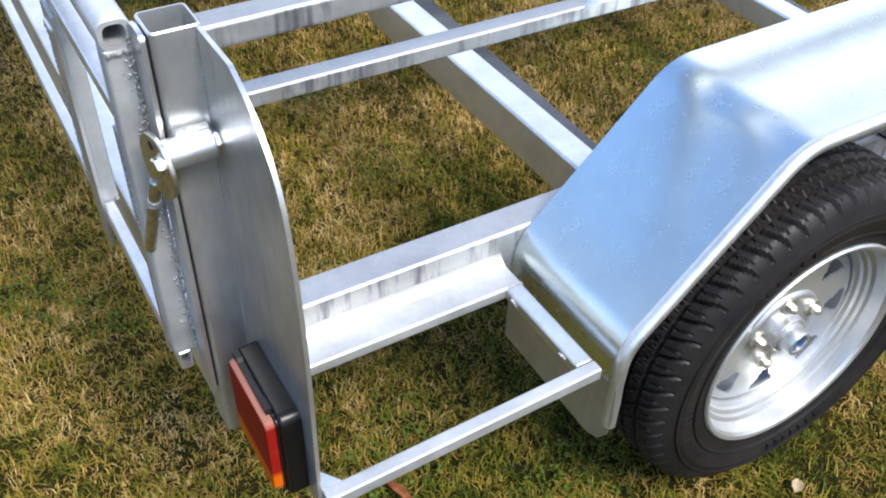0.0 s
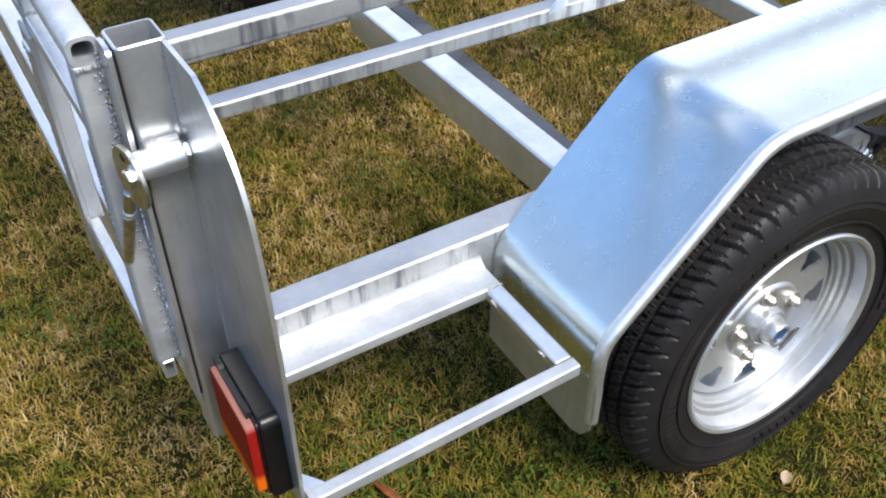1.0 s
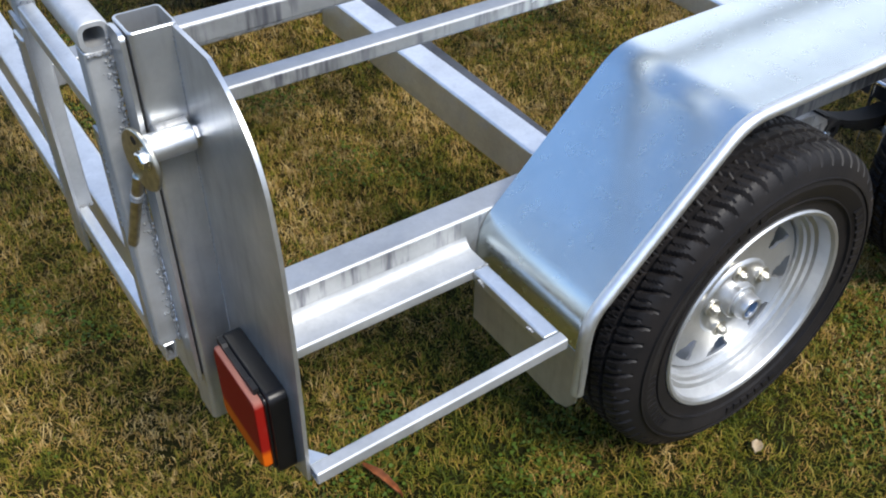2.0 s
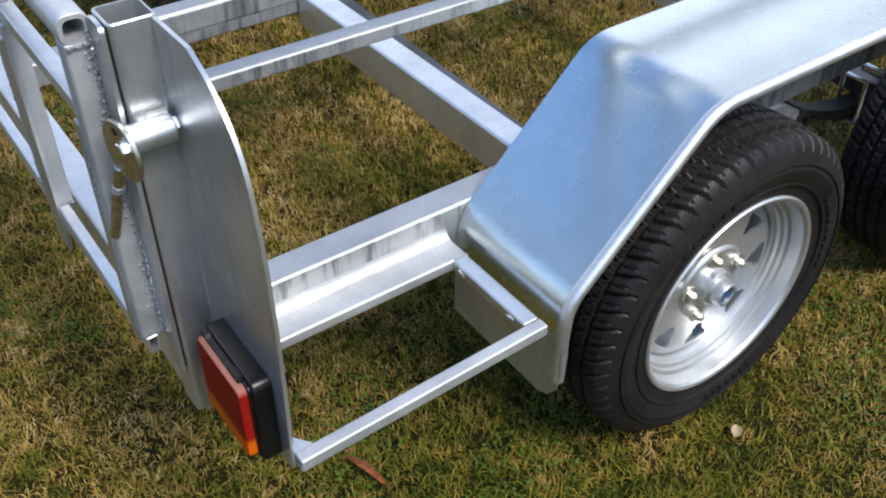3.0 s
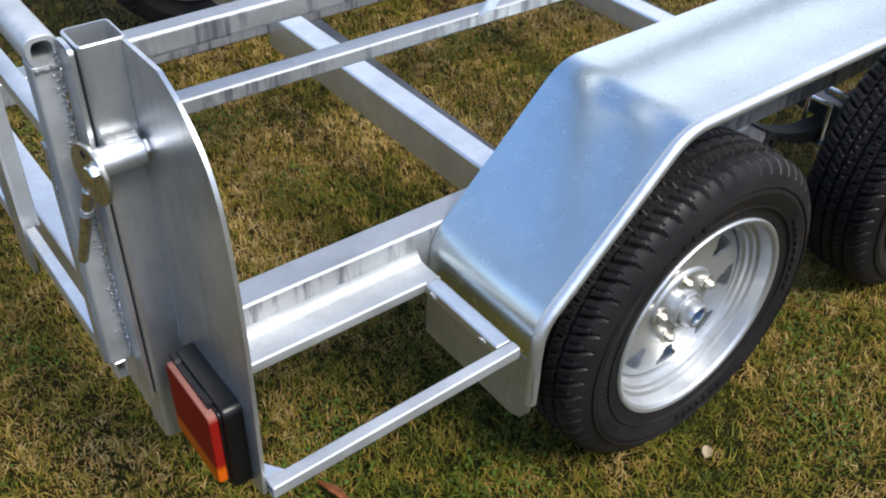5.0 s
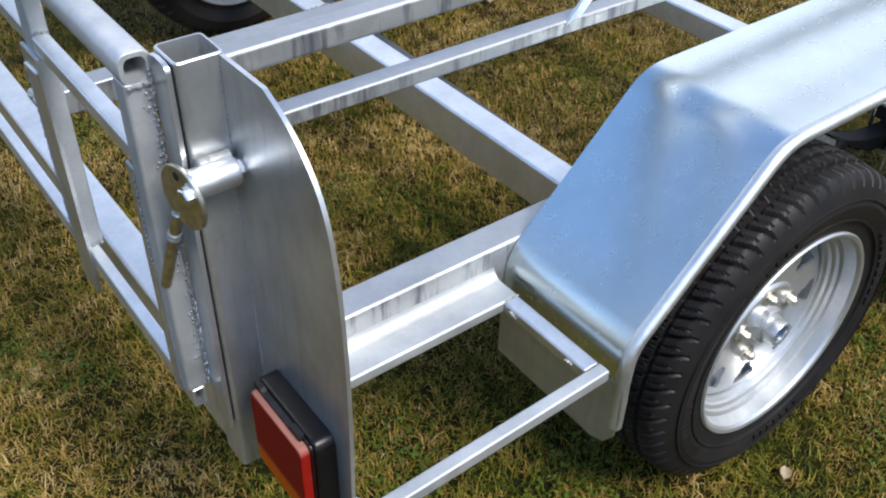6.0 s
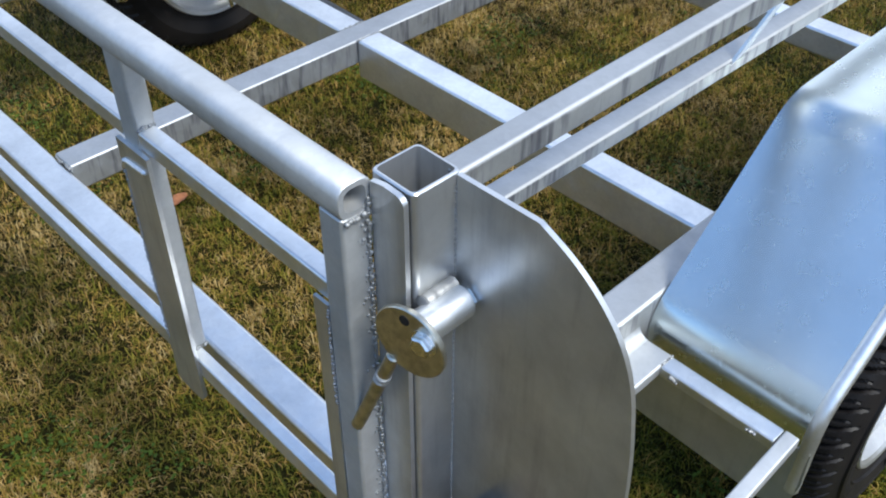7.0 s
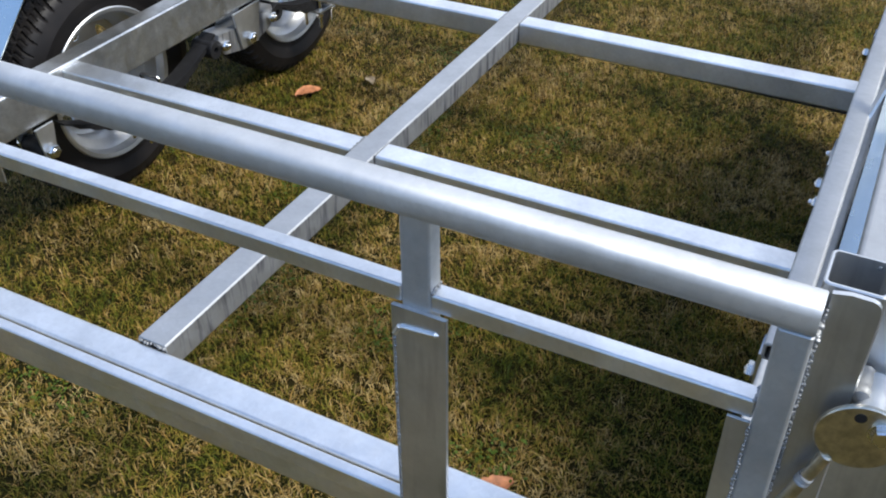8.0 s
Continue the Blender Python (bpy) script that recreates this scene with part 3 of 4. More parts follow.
# ---- mudguards ----
def build_fender(side):
    f = flip if side else (lambda y: y)
    mid = (WHEELS[0] + WHEELS[1]) / 2
    half = [(0.6435, 0.385), (0.647, 0.452), (0.893, 0.694), (mid, 0.699)]
    prof = fillet(half + [(2 * mid - px, pz) for px, pz in reversed(half[:3])], [0.085, 0.10, 0.01, 0.10, 0.085], 10)
    y_out, y_in, t = 0.577, 0.8305, 0.003
    n = len(prof)
    norm = []
    for i in range(n):
        d = (prof[min(n - 1, i + 1)] - prof[max(0, i - 1)]).normalized()
        norm.append(Vector((-d.y, d.x)))
    bm = bmesh.new()
    cols = [y_in, y_in - 0.004] + [y_in + (y_out - y_in) * k / 10 for k in range(1, 10)] + [y_out]
    loops = []
    for p, q in zip(prof, norm):
        top = [Vector((p.x, f(y), p.y)) + Vector((q.x, 0, q.y)) * 0.0005 * math.sin(7 * p.x + 5 * y) for y in cols]
        low = [Vector((p.x - q.x * t, f(y), p.y - q.y * t)) for y in reversed(cols)]
        loops.append(top + low)
    loft(bm, loops, caps=(True, True))
    fender = own("mudguard", bm, ZINC_SHEET, "bent galvanised sheet mudguard over both wheels", smooth=50)
    # rolled outer lip
    bm = bmesh.new()
    r, loops = 0.0105, []
    tail = [Vector((half[0][0] + 0.0005 * k, 0.300 + 0.028 * k)) for k in range(3)]
    run = tail + list(prof) + [Vector((2 * mid - p.x, p.y)) for p in reversed(tail)]
    turns = [norm[0]] * 3 + norm + [norm[-1]] * 3
    for p, q in zip(run, turns):
        c = Vector((p.x - q.x * r * 0.5, f(y_out), p.y - q.y * r * 0.5))
        u, v = Vector((q.x, 0, q.y)), Vector((0, 1, 0))
        loops.append([c + (u * math.cos(a) + v * math.sin(a)) * r for a in [2 * math.pi * k / 12 for k in range(12)]])
    loft(bm, loops, caps=(True, True))
    own("rolled_lip", bm, ZINC, "", fender, 60)
    for x in (half[0][0], 2 * mid - half[0][0]):
        low = [(y_in, half[0][1] - 0.0005), (y_in, 0.256), (0.612, 0.250), (0.588, 0.260), (0.572, 0.284), (0.566, 0.32), (0.5685, half[0][1] - 0.0005)]
        bm = bmesh.new()
        prism(bm, [(f(y), z) for y, z in low], "x", x - 0.0015, x + 0.0015)
        own("end_flap", bm, ZINC_DULL, "galvanised end flap with a rounded corner", fender)


# ---- wheels ----
def tyre_mesh():
    """Tyre about the origin, axis y, outer face towards -y."""
    W, R, RIM = 0.088, TYRE_R, 0.193
    half = [(RIM - 0.004, 0.070), (RIM + 0.004, 0.077), (RIM + 0.018, 0.0785), (RIM + 0.022, 0.0795), (RIM + 0.030, 0.0835), (RIM + 0.050, W), (RIM + 0.053, W + 0.0008), (RIM + 0.056, W), (RIM + 0.066, 0.0848),
            (R - 0.026, 0.0795), (R - 0.017, 0.0755), (R - 0.010, 0.069), (R - 0.006, 0.064)]
    tread = [0.060, 0.054, 0.048, 0.043, 0.0415, 0.036, 0.0345, 0.028, 0.022, 0.0165, 0.015, 0.0095, 0.008, 0.004, 0.0]
    prof = [(r, -a) for r, a in half] + [(R - 0.00007 * (a * 400) ** 2 / 8, -a) for a in tread] + [(R - 0.00007 * (a * 400) ** 2 / 8, a) for a in reversed(tread[:-1])] + [(r, a) for r, a in reversed(half)]
    PITCH, STEP = 58, 12
    SEG, bm, rows = PITCH * STEP, bmesh.new(), []
    for i in range(SEG):
        a = 2 * math.pi * i / SEG
        row = []
        for r, y in prof:
            ay, rr = abs(y), r
            if R - 0.024 < r:
                s = 0 if y > 0 else STEP // 2
                curve = int(round((ay - 0.045) * 160)) if ay > 0.044 else int(round(ay * 300))
                k = (i + s + curve) % STEP
                if 0.0345 < ay < 0.0425 or 0.009 < ay < 0.0158:
                    rr -= 0.007
                elif ay > 0.044:
                    if k in (0, 1):
                        rr -= 0.0075
                    elif k == 7 and ay < 0.066:
                        rr -= 0.004
                elif ay > 0.0158:
                    if k in (2, 3):
                        rr -= 0.006
                    elif k == 8:
                        rr -= 0.003
                elif k in (5, 6):
                    rr -= 0.004
            row.append(Vector((math.cos(a) * rr, y, math.sin(a) * rr)))
        rows.append(row)
    loft(bm, rows, closed_ring=False, cyclic=True)
    for ring in (RIM + 0.026, RIM + 0.0635):
        lathe(bm, [(ring - 0.0022, -0.0800), (ring - 0.0012, -0.0890 + 0.004 * (ring < RIM + 0.05)), (ring + 0.0012, -0.0890 + 0.004 * (ring < RIM + 0.05)), (ring + 0.0022, -0.0800)], 120)
    for start, count, step in ((14, 9, 5.2), (128, 6, 5.2), (205, 11, 3.6), (292, 7, 4.4)):
        for k in range(count):
            a = radians(start + k * step)
            wide, r0 = radians(step * 0.32), RIM + 0.036
            p = [(r0, -wide), (r0, wide), (r0 + 0.016, wide), (r0 + 0.016, -wide)]
            loft(bm, [[Vector((math.cos(a + w) * q, y, math.sin(a + w) * q)) for q, w in p] for y in (-0.080, -0.0888)], caps=(True, True))
    return mesh_of("tyre", bm, RUBBER, 28)


def rim_mesh():
    bm = bmesh.new()
    lathe(bm, [(0.187, -0.0800), (0.1925, -0.0820), (0.1955, -0.0790), (0.1945, -0.074), (0.191, -0.070), (0.186, -0.060), (0.184, -0.050), (0.174, -0.044),
               (0.166, -0.032), (0.163, -0.010), (0.163, 0.030), (0.172, 0.045), (0.182, 0.052), (0.186, 0.066), (0.195, 0.074), (0.198, 0.0785), (0.195, 0.081), (0.185, 0.078),
               (0.181, 0.068), (0.178, 0.056), (0.168, 0.048), (0.156, 0.034), (0.156, -0.022), (0.1585, -0.030), (0.164, -0.0345), (0.1655, -0.040), (0.1715, -0.0435), (0.1725, -0.050), (0.1795, -0.0530), (0.1805, -0.064), (0.1825, -0.075)], 84, closed=True)
    return mesh_of("rim", bm, RIM_METAL, 28)


def disc_mesh():
    """Pressed centre disc with eight windows."""
    SEG, N = 160, 8
    rad = [0.030, 0.050, 0.068, 0.072, 0.076, 0.088, 0.098, 0.104, 0.110, 0.117, 0.124, 0.131, 0.138, 0.147, 0.1545]
    dep = [-0.007, -0.007, -0.007, -0.006, -0.001, 0.0, 0.0, 0.0, 0.0, 0.0, 0.0, 0.0, 0.0, 0.001, 0.006]

    def hole(i, j):
        k = ((i + 0.5) % (SEG / N)) / (SEG / N)
        r = (rad[j] + rad[j + 1]) / 2
        if not 0.098 < r < 0.138:
            return False
        grow = (r - 0.098) / 0.040
        return abs(k - 0.5) < 0.09 + 0.19 * grow
    bm = bmesh.new()
    layers = []
    for off in (0.0, 0.005):
        layers.append([[bm.verts.new((math.cos(2 * math.pi * i / SEG) * r, d + off - 0.030, math.sin(2 * math.pi * i / SEG) * r)) for r, d in zip(rad, dep)] for i in range(SEG)])
    M = len(rad) - 1
    for i in range(SEG):
        n = (i + 1) % SEG
        for j in range(M):
            if hole(i, j):
                continue
            for L in layers:
                bm.faces.new((L[i][j], L[n][j], L[n][j + 1], L[i][j + 1]))
            A, B = layers
            for (p, q, gi, gj) in (((i, j), (n, j), i, j - 1), ((i, j + 1), (n, j + 1), i, j + 1), ((i, j), (i, j + 1), (i - 1) % SEG, j), ((n, j), (n, j + 1), n, j)):
                if 0 <= gj < M and hole(gi, gj):
                    bm.faces.new((A[p[0]][p[1]], A[q[0]][q[1]], B[q[0]][q[1]], B[p[0]][p[1]]))
    return mesh_of("wheel", bm, RIM_METAL, 40)


def build_wheels():
    bm = bmesh.new()
    lathe(bm, [(0.0, -0.0490), (0.031, -0.0500), (0.033, -0.0485), (0.034, -0.030), (0.034, 0.03), (0.0, 0.03)], 40)
    lathe(bm, [(0.0165, -0.0730), (0.0215, -0.0730), (0.0225, -0.0715), (0.0240, -0.056), (0.0258, -0.055), (0.0258, -0.052), (0.0252, -0.051), (0.0252, -0.049), (0.012, -0.049), (0.0165, -0.0725)], 32)
    hub = mesh_of("hub", bm, RIM_METAL)
    bm = bmesh.new()
    lathe(bm, [(0.0, -0.0695), (0.0160, -0.0695), (0.0164, -0.066), (0.0, -0.066)], 24)
    cap = mesh_of("hub_cap", bm, BLUE_CAP)
    bm = bmesh.new()
    hexagon(bm, (0, -0.0145, 0), (0, -0.003, 0), 0.0092)
    rod(bm, (0, -0.0175, 0), (0, -0.012, 0), 0.0055, 10)
    lathe(bm, [(0.0, -0.004), (0.0150, -0.004), (0.0150, -0.0005), (0.0, -0.0005)], 16)
    nut = mesh_of("lug_nut", bm, BRASSY)
    disc, rim, tyre = disc_mesh(), rim_mesh(), tyre_mesh()
    for side in (False, True):
        for k, x in enumerate(FAR_WHEELS if side else WHEELS):
            y = 0.630 if not side else flip(0.690)
            at = pose(x, y, HUB_Z, 0, 0, 180 if side else 0) @ pose(0, 0, 0, 0, 22.5 + 31 * k, 0)
            wheel = new("wheel", disc)
            wheel.parent = trailer
            wheel.matrix_parent_inverse = trailer.matrix_world.inverted()
            wheel.matrix_basis = at
            wheel["label"] = "zinc-plated steel wheel with a black road tyre"
            for nm, me in (("tyre", tyre), ("rim", rim), ("hub", hub), ("hub_cap", cap)):
                new(nm, me).parent = wheel
            for i in range(5):
                a = 2 * math.pi * (i + 0.69) / 5
                ob = new("lug_nut", nut)
                ob.parent = wheel
                ob.location = (0.060 * math.cos(a), -0.0368, 0.060 * math.sin(a))


# ---- springs and axles ----
def build_running_gear():
    for x, x_far in zip(WHEELS, FAR_WHEELS):
        bm = bmesh.new()
        tube(bm, "y", 0.665, flip(0.665), x - 0.022, x + 0.022, HUB_Z - 0.022, HUB_Z + 0.022, 0.004, 0.004, (False, False))
        shear(bm, 0, 1, (x_far - x) / 2.0, 0.665)
        own("axle", bm, AXLE_DARK, "dark square axle")
    for side in (False, True):
        f = flip if side else (lambda y: y)
        yc = f(0.860)
        wheels = FAR_WHEELS if side else WHEELS
        mid = (wheels[0] + wheels[1]) / 2
        for x in wheels:
            bm = bmesh.new()
            for k in range(5):
                L = 0.275 - 0.042 * k
                loops = []
                for i in range(13):
                    t = -1 + 2 * i / 12
                    z = HUB_Z - 0.030 - 0.0065 * (k + 1) + 0.080 * (t * L / 0.275) ** 2
                    loops.append([Vector((x + t * L, yc + s, z + h)) for s, h in ((-0.022, 0), (0.022, 0), (0.022, 0.006), (-0.022, 0.006))])
                loft(bm, loops, caps=(True, True))
            own("leaf_spring", bm, BLACK_PAINT, "black leaf spring slung under the axle")
            for dx in (-0.034, 0.034):
                bm = bmesh.new()
                for s in (-0.028, 0.028):
                    rod(bm, (x + dx, yc + s, HUB_Z - 0.125), (x + dx, yc + s, HUB_Z + 0.030), 0.0055, 10)
                    hexagon(bm, (x + dx, yc + s, HUB_Z - 0.087), (x + dx, yc + s, HUB_Z - 0.074), 0.010)
                rod(bm, (x + dx, yc - 0.028, HUB_Z + 0.028), (x + dx, yc + 0.028, HUB_Z + 0.028), 0.0055, 10)
                own("u_bolt", bm, BOLT)
            bm = bmesh.new()
            slab(bm, x - 0.052, x + 0.052, yc - 0.040, yc + 0.040, HUB_Z - 0.0735, HUB_Z - 0.0640)
            own("spring_plate", bm, ZINC_DULL)
        for x, big in ((wheels[0] - (0.34 if side else 0.275), False), (mid, True), (wheels[1] + 0.275, False)):
            w, zb = (0.060, 0.265) if big else (0.026, 0.295)
            for s in (-0.036, 0.036):
                bm = bmesh.new()
                prism(bm, [(x - w, 0.3745), (x + w, 0.3745), (x + w * 0.6, zb), (x - w * 0.6, zb)], "y", yc + s - 0.003, yc + s + 0.003)
                own("spring_hanger", bm, ZINC_DULL)
            bm = bmesh.new()
            zz = 0.312 if not big else 0.288
            rod(bm, (x, yc - 0.056, zz), (x, yc + 0.056, zz), 0.009, 12)
            own("pivot_bolt", bm, BOLT)
            for s in (-1, 1):
                bm = bmesh.new()
                hexagon(bm, (x, yc + s * 0.040, zz), (x, yc + s * 0.054, zz), 0.017)
                own("pivot_nut", bm, BOLT)
            bm = bmesh.new()
            lathe(bm, [(0.010, -0.031), (0.021, -0.031), (0.023, -0.028), (0.023, 0.028), (0.021, 0.031), (0.010, 0.031)], 24, (x, yc, zz), "y", True)
            own("bush", bm, BLACK_PAINT, "black rubber bush")
        bm = bmesh.new()
        z = 0.288
        prism(bm, [(mid - 0.130, z + 0.020), (mid - 0.120, z + 0.050), (mid - 0.03, z + 0.040), (mid + 0.03, z + 0.040), (mid + 0.120, z + 0.050), (mid + 0.130, z + 0.020), (mid + 0.105, z - 0.012), (mid + 0.025, z - 0.030), (mid - 0.025, z - 0.030), (mid - 0.105, z - 0.012)], "y", yc - 0.030, yc + 0.030)
        # darker zinc than its own: deep shade under the bed put into the colour
        rocker = own("rocker_arm", bm, ZINC_RUNS, "galvanised rocker arm between the springs")
        for dx in (-0.108, 0.108):
            for sy in (-1, 1):
                bm = bmesh.new()
                hexagon(bm, (mid + dx, yc + sy * 0.030, z + 0.018), (mid + dx, yc + sy * 0.046, z + 0.018), 0.016)
                rod(bm, (mid + dx, yc + sy * 0.045, z + 0.018), (mid + dx, yc + sy * 0.054, z + 0.018), 0.008, 10)
                own("rocker_nut", bm, BOLT, "", rocker)
            bm = bmesh.new()
            lathe(bm, [(0.009, -0.0345), (0.024, -0.0345), (0.026, -0.031), (0.026, 0.031), (0.024, 0.0345), (0.009, 0.0345)], 24, (mid + dx * 1.32, yc, z + 0.018), "y", True)
            own("bush", bm, BLACK_PAINT, "black rubber bush", rocker)


# ---- rear lamp ----
def build_lamp(side):
    f = flip if side else (lambda y: y)

    def block(name, mat, x0, x1, y0, y1, z0, z1, r, label="", root=None):
        a, b = sorted((f(y0), f(y1)))
        bm = bmesh.new()
        loops = []
        e = min(0.004, (x1 - x0) * 0.4)
        for t, k in ((x1, 0.0), (x0 + e, 0.0), (x0 + e * 0.3, e * 0.35), (x0, e)):
            loops.append([Vector((t, (a + b) / 2 + p, (z0 + z1) / 2 + q)) for p, q in rounded(b - a - 2 * k, z1 - z0 - 2 * k, r, 5)])
        loft(bm, loops, caps=(True, True))
        return own(name, bm, mat, label, root)
    lamp = block("tail_lamp", BLACK_PLASTIC, 0.1885, 0.2132, 0.615, 0.752, 0.398, 0.541, 0.014, "square red and amber tail lamp in a black housing")
    block("bezel", BLACK_PLASTIC, 0.1855, 0.1885, 0.621, 0.748, 0.405, 0.535, 0.010, "", lamp)
    bm = bmesh.new()
    prism(bm, [(f(y), z) for y, z in ((0.640, 0.528), (0.744, 0.528), (0.744, 0.540), (0.728, 0.540), (0.724, 0.536), (0.664, 0.536), (0.660, 0.540), (0.640, 0.540))], "x", 0.1815, 0.1886)
    own("gasket", bm, BLACK_PAINT, "black notched sealing strip", lamp)
    block("lens", LENS, 0.1735, 0.1855, 0.625, 0.744, 0.410, 0.531, 0.009, "dusty red lens, amber along its lower part", lamp)


build_bed()
for far in (False, True):
    build_side(far)
    build_fender(far)
    build_lamp(far)
build_wheels()
build_running_gear()

# ---- tailgate ----
gate = thing("tailgate", (0.147, YC, 0.45), "folding galvanised tubular ramp tailgate, closed upright against the posts", "tailgate")


def gpart(name, bm, mat, label=""):
    return own(name, bm, mat, label, gate)


def build_gate():
    y0, y1 = 0.829, flip(0.829)
    bm = bmesh.new()
    tube(bm, "y", y0, y1, 0.1290, 0.1635, 0.9015, 0.9360, 0.011, 0.0060)
    own("top_rail", bm, ZINC_STEP, "round-cornered top tube with open ends", gate, 45)
    stops = [(y0, y0 + 0.030), (1.180, 1.214), (flip(1.214), flip(1.180)), (y1 - 0.030, y1)]
    for k, (a, b) in enumerate(stops):
        mid = 0 < k < 3
        bm = bmesh.new()
        tube(bm, "z", 0.4795, 0.9035, 0.1355 if mid else 0.1310, 0.1600 if mid else 0.1592, a, b, 0.004, 0.003, (False, False))
        gpart("upright", bm, ZINC_STEP)
        near = k < 2
        bm = bmesh.new()
        if mid:
            c, d = (1.160, 1.223) if near else (flip(1.223), flip(1.160))
            prism(bm, [(c, 0.412), (c + 0.008, 0.400), (d - 0.004, 0.400), (d, 0.407), (d, 0.7905), (c, 0.7905)], "x", 0.1300, 0.1352)
        else:
            c, d = (b + 0.0004, b + 0.021) if near else (a - 0.021, a - 0.0004)
            prism(bm, [(c, 0.455), (d, 0.455), (d, 0.7912), (c, 0.7912)], "x", 0.1315, 0.1350)
        gpart("backing_plate", bm, ZINC_DULL, "flat galvanised plate welded to the upright")
    for a, b in ((y0 + 0.0305, 1.1797), (1.2143, flip(1.2143)), (flip(1.1797), y1 - 0.0305)):
        bm = bmesh.new()
        tube(bm, "y", a, b, 0.1362, 0.1580, 0.7915, 0.8140, 0.003, 0.003, (False, False))
        gpart("middle_rail", bm, ZINC)
    bm = bmesh.new()
    tube(bm, "y", y0 - 0.0015, y1 + 0.0015, 0.1345, 0.1515, 0.4490, 0.4790, 0.003, 0.003)
    gpart("bottom_rail", bm, ZINC)
    for s in (False, True):
        f = flip if s else (lambda y: y)
        bm = bmesh.new()
        top = [(0.7875, 0.432), (0.8265, 0.432), (0.8265, 0.931), (0.812, 0.9340), (0.796, 0.9335), (0.7915, 0.9320), (0.7885, 0.9290), (0.7875, 0.925)]
        prism(bm, [(f(y), z) for y, z in top], "x", 0.1600, 0.1652)
        gpart("catch_plate", bm, ZINC_DULL)
        # added black strip that stands in for the shade in the gap
        bm = bmesh.new()
        a, b = sorted((f(0.7895), f(0.826)))
        slab(bm, 0.1653, 0.1678, a, b, 0.440, 0.928, 0.0005)
        gpart("gap_shade_strip", bm, RUBBER, "thin black strip standing in for the dark gap between gate and post")
        for n, (p, q, r, step) in enumerate((
                ((0.1575, 0.8275, 0.48), (0.1575, 0.8275, 0.915), 0.0026, 0.0045),
                ((0.1312, 0.8598, 0.66), (0.1312, 0.8598, 0.785), 0.0022, 0.006),
                ((0.134, 0.8280, 0.9000), (0.160, 0.8280, 0.9000), 0.0035, 0.006),
                ((0.136, 0.8600, 0.8145), (0.158, 0.8600, 0.8145), 0.0025, 0.006),
                ((0.137, 1.1790, 0.8145), (0.158, 1.1790, 0.8145), 0.0028, 0.006),
                ((0.1300, 1.2205, 0.48), (0.1300, 1.2205, 0.752), 0.0019, 0.0045),
                ((0.138, 1.1790, 0.4790), (0.158, 1.1790, 0.4790), 0.003, 0.006))):
            weld_part((p[0], f(p[1]), p[2]), (q[0], f(q[1]), q[2]), r, 50 + n, step, gate)
        bm = bmesh.new()
        bead(bm, (0.1296, f(1.168), 0.7690), (0.1296, f(1.214), 0.7650), 0.0034, 60)
        bead(bm, (0.1296, f(1.213), 0.7655), (0.1296, f(1.220), 0.7520), 0.0030, 61)
        gpart("weld_bead", bm, ZINC)
        bm, rng = bmesh.new(), random.Random(77)
        for k in range(110):
            z = rng.uniform(0.52, 0.89)
            lump(bm, Vector((0.1545 + rng.gauss(0, 0.0035), f(0.8288 - rng.uniform(0, 0.001)), z)), rng.uniform(0.0009, 0.0021), 6)
        gpart("weld_spatter", bm, ZINC_WELD, "rough spatter beside the weld")


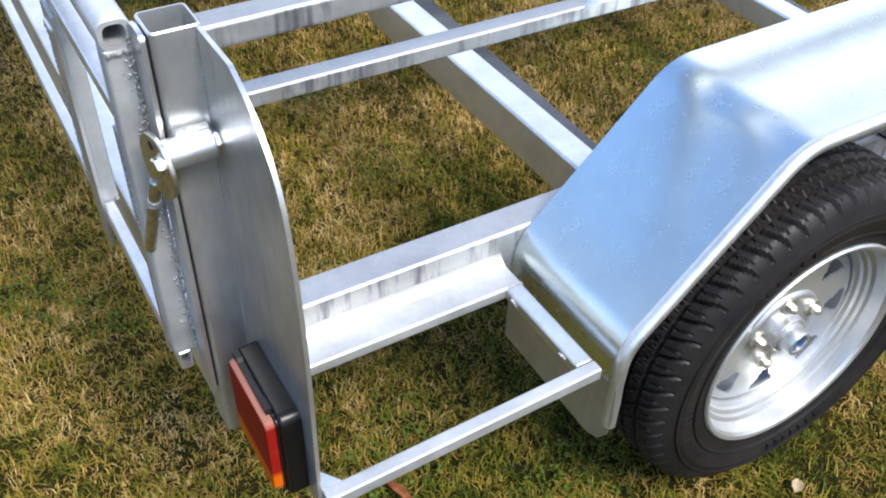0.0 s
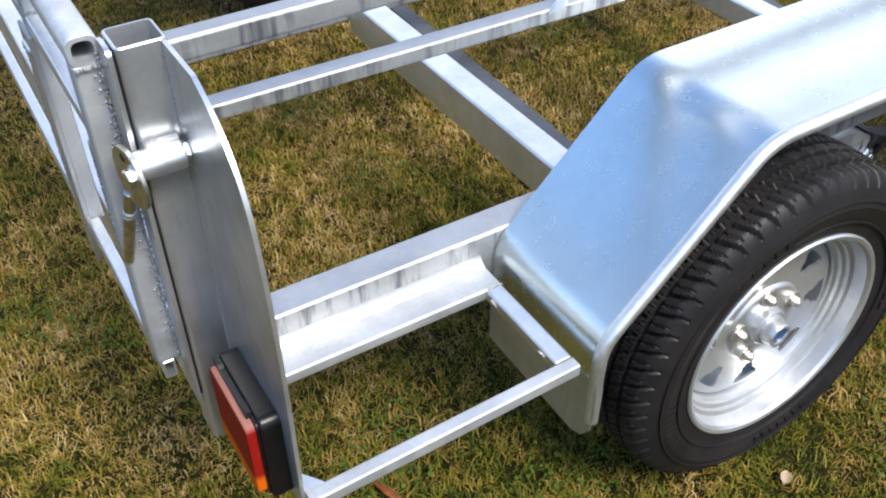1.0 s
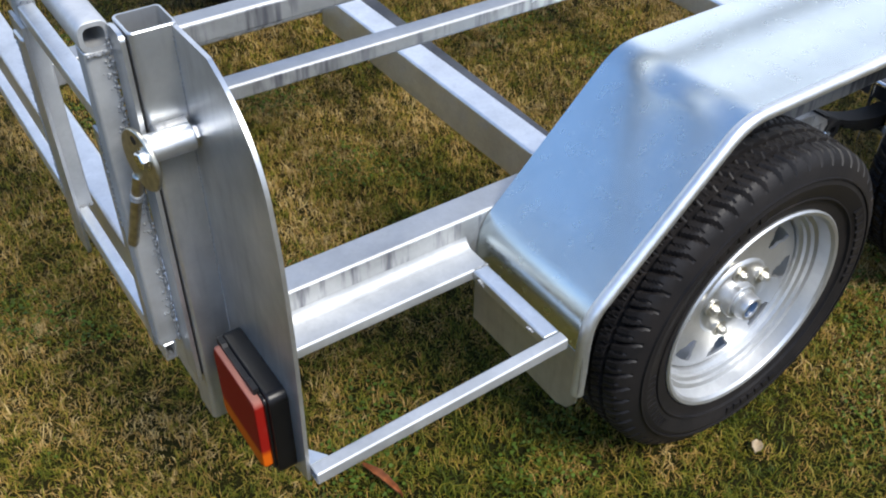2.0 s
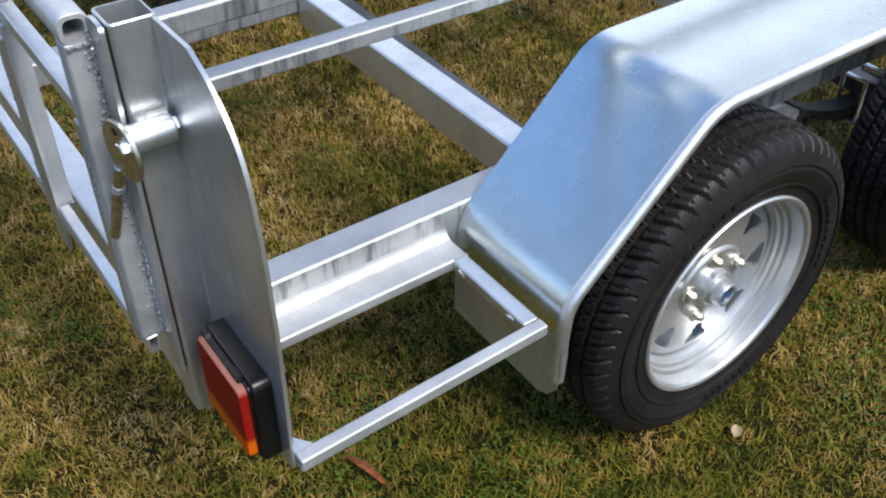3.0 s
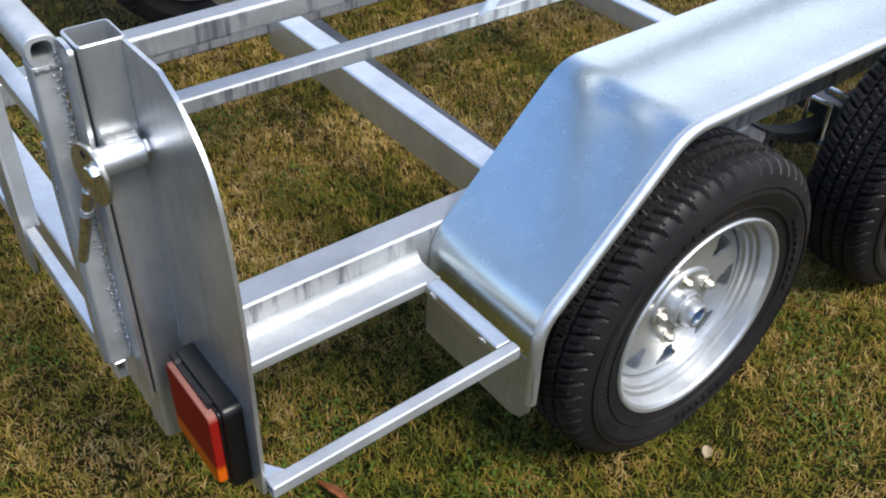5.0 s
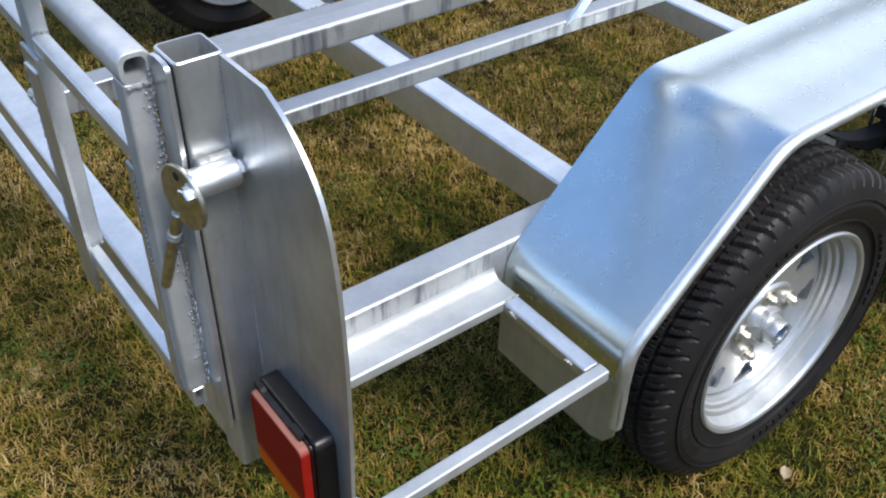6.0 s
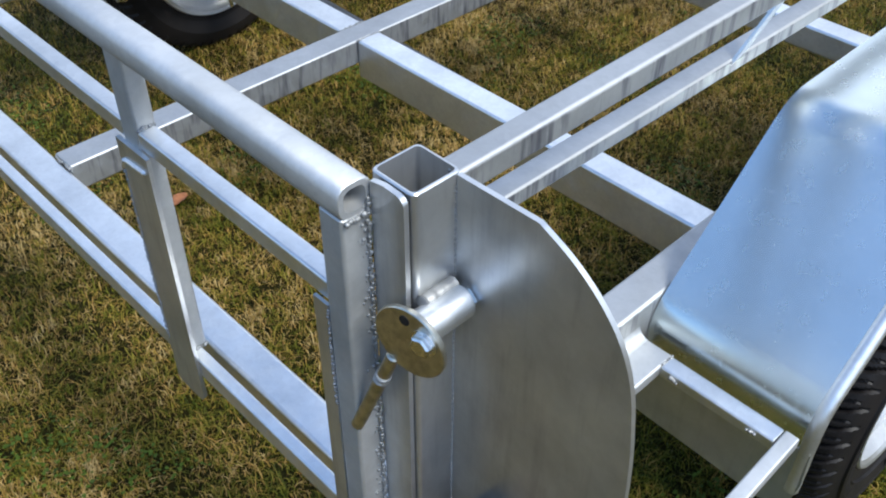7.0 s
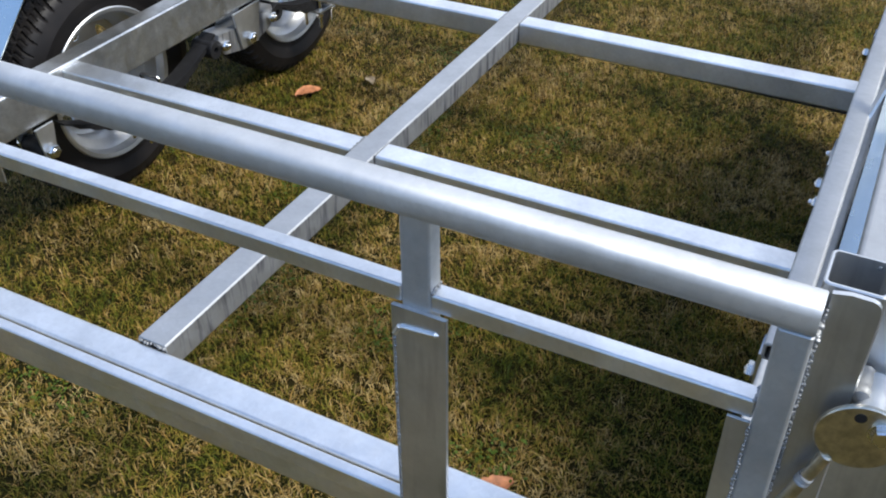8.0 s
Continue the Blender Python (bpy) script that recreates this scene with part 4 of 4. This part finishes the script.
def build_latch(side):
    f = flip if side else (lambda y: y)
    bm = bmesh.new()
    yc, zc, r = 0.773, 0.799, 0.0365
    hinge = Matrix.Translation((0.153, f(0.766), 0)) @ Matrix.Rotation(radians(-9 if side else 9), 4, "Z") @ Matrix.Translation((-0.153, -f(0.766), 0))

    def turn(bm):
        bmesh.ops.transform(bm, matrix=hinge, verts=bm.verts)
    lathe(bm, [(0.0, 0.1490), (r - 0.001, 0.1490), (r, 0.1500), (r, 0.1535), (r - 0.001, 0.1545), (0.0, 0.1545)], 56, (0, f(yc), zc), "x")
    turn(bm)
    latch = own("gate_latch", bm, PLATED, "turning yellowish zinc-plated latch disc on a welded sleeve")

    def sub(name, bm, mat, label="", turned=False):
        if turned:
            turn(bm)
        return own(name, bm, mat, label, latch)
    sy, sz = 0.7685, 0.812
    bm = bmesh.new()
    lathe(bm, [(0.0075, 0.1550), (0.0152, 0.1550), (0.0160, 0.1565), (0.0160, 0.2055), (0.0152, 0.207), (0.0075, 0.207)], 32, (0, f(sy), sz), "x", True)
    sub("sleeve", bm, ZINC, "galvanised sleeve welded to the post")
    bm = bmesh.new()
    bead(bm, (0.168, f(0.7800), sz + 0.0110), (0.210, f(0.7800), sz + 0.0110), 0.0085, 40)
    sub("sleeve_weld", bm, ZINC_WELD)
    # flat black disc paints the dark inside of the hole
    bm = bmesh.new()
    lathe(bm, [(0.0, 0.1485), (0.0052, 0.1485), (0.0052, 0.1495), (0.0, 0.1495)], 16, (0, f(0.7770), 0.823), "x")
    sub("pin_hole_disc", bm, BLACK_PAINT, "black disc standing in for the dark of a drilled hole", True)
    bm = bmesh.new()
    hexagon(bm, (0.1400, f(0.7560), 0.8105), (0.1480, f(0.7560), 0.8105), 0.0105)
    sub("bolt", bm, BOLT, "bright hexagon bolt", True)
    bm = bmesh.new()
    lathe(bm, [(0.0, 0.1470), (0.013, 0.1470), (0.013, 0.1489), (0.0, 0.1489)], 24, (0, f(0.7560), 0.8105), "x")
    sub("washer", bm, BOLT, "", True)
    bm = bmesh.new()
    hexagon(bm, (0.2072, f(sy), sz), (0.2132, f(sy), sz), 0.0130)
    sub("nut", bm, BOLT)
    bm = bmesh.new()
    a, b = Vector((0.1520, f(0.792), 0.770)), Vector((0.1430, f(0.834), 0.652))
    rod(bm, a, b, 0.0065, 16)
    sub("handle", bm, PLATED, "", True)
    bm = bmesh.new()
    c = a.lerp(b, 0.25)
    bead(bm, c, a.lerp(b, 0.34), 0.0080, 41)
    sub("handle_weld", bm, ZINC_WELD, "", True)


build_gate()
build_latch(False)
build_latch(True)


# ---- litter on the lawn ----
def build_leaf(x, y, length, width, turn, curl, mat, label, seed):
    rng = random.Random(seed)
    bm = bmesh.new()
    n, rows = 12, []
    for i in range(n + 1):
        t = i / n
        w = width * (math.sin(math.pi * min(0.97, t * 0.94 + 0.03)) ** 0.7) * (1 + rng.uniform(-0.12, 0.12))
        row = []
        for k in range(5):
            s = -1 + k / 2
            z = 0.010 + curl * (s * s) * 0.6 + curl * math.sin(t * 3.4) * 0.5 + rng.uniform(-0.0012, 0.0012)
            row.append(Vector(((t - 0.5) * length, s * w / 2, z)))
        rows.append(row)
    top = [[bm.verts.new(p + Vector((0, 0, 0.0008))) for p in r] for r in rows]
    low = [[bm.verts.new(p) for p in r] for r in rows]
    for L in (top, low):
        for i in range(n):
            for k in range(4):
                bm.faces.new((L[i][k], L[i + 1][k], L[i + 1][k + 1], L[i][k + 1]))
    for i in range(n):
        for k in (0, 4):
            bm.faces.new((top[i][k], top[i + 1][k], low[i + 1][k], low[i][k]))
    for i in (0, n):
        for k in range(4):
            bm.faces.new((top[i][k], top[i][k + 1], low[i][k + 1], low[i][k]))
    ob = part("dry_leaf", bm, mat, None, "", 60)
    ob.matrix_basis = pose(x, y, 0.0, 0, 0, turn)
    return tagged(ob, label, "leaf", "leaves on the lawn")


build_leaf(0.535, 1.280, 0.105, 0.045, -35, 0.014, LEAF, "curled orange-brown dry leaf lying on the grass", 1)
build_leaf(0.558, 2.030, 0.055, 0.03, 20, 0.010, LEAF, "small brown dry leaf lying on the grass", 2)
build_leaf(1.696, 2.453, 0.09, 0.05, -30, 0.012, LEAF, "orange-brown dry leaf beside the far wheels", 3)
build_leaf(1.853, 2.320, 0.05, 0.03, 50, 0.010, STRAW, "pale small dry leaf on the grass", 4)
build_leaf(0.427, 0.789, 0.095, 0.015, -75, 0.016, RUST_LEAF, "narrow rust-brown dry leaf under the step frame", 5)
build_leaf(1.024, 0.477, 0.03, 0.02, 30, 0.006, STRAW, "tiny pale leaf scrap beside the tyre", 6)
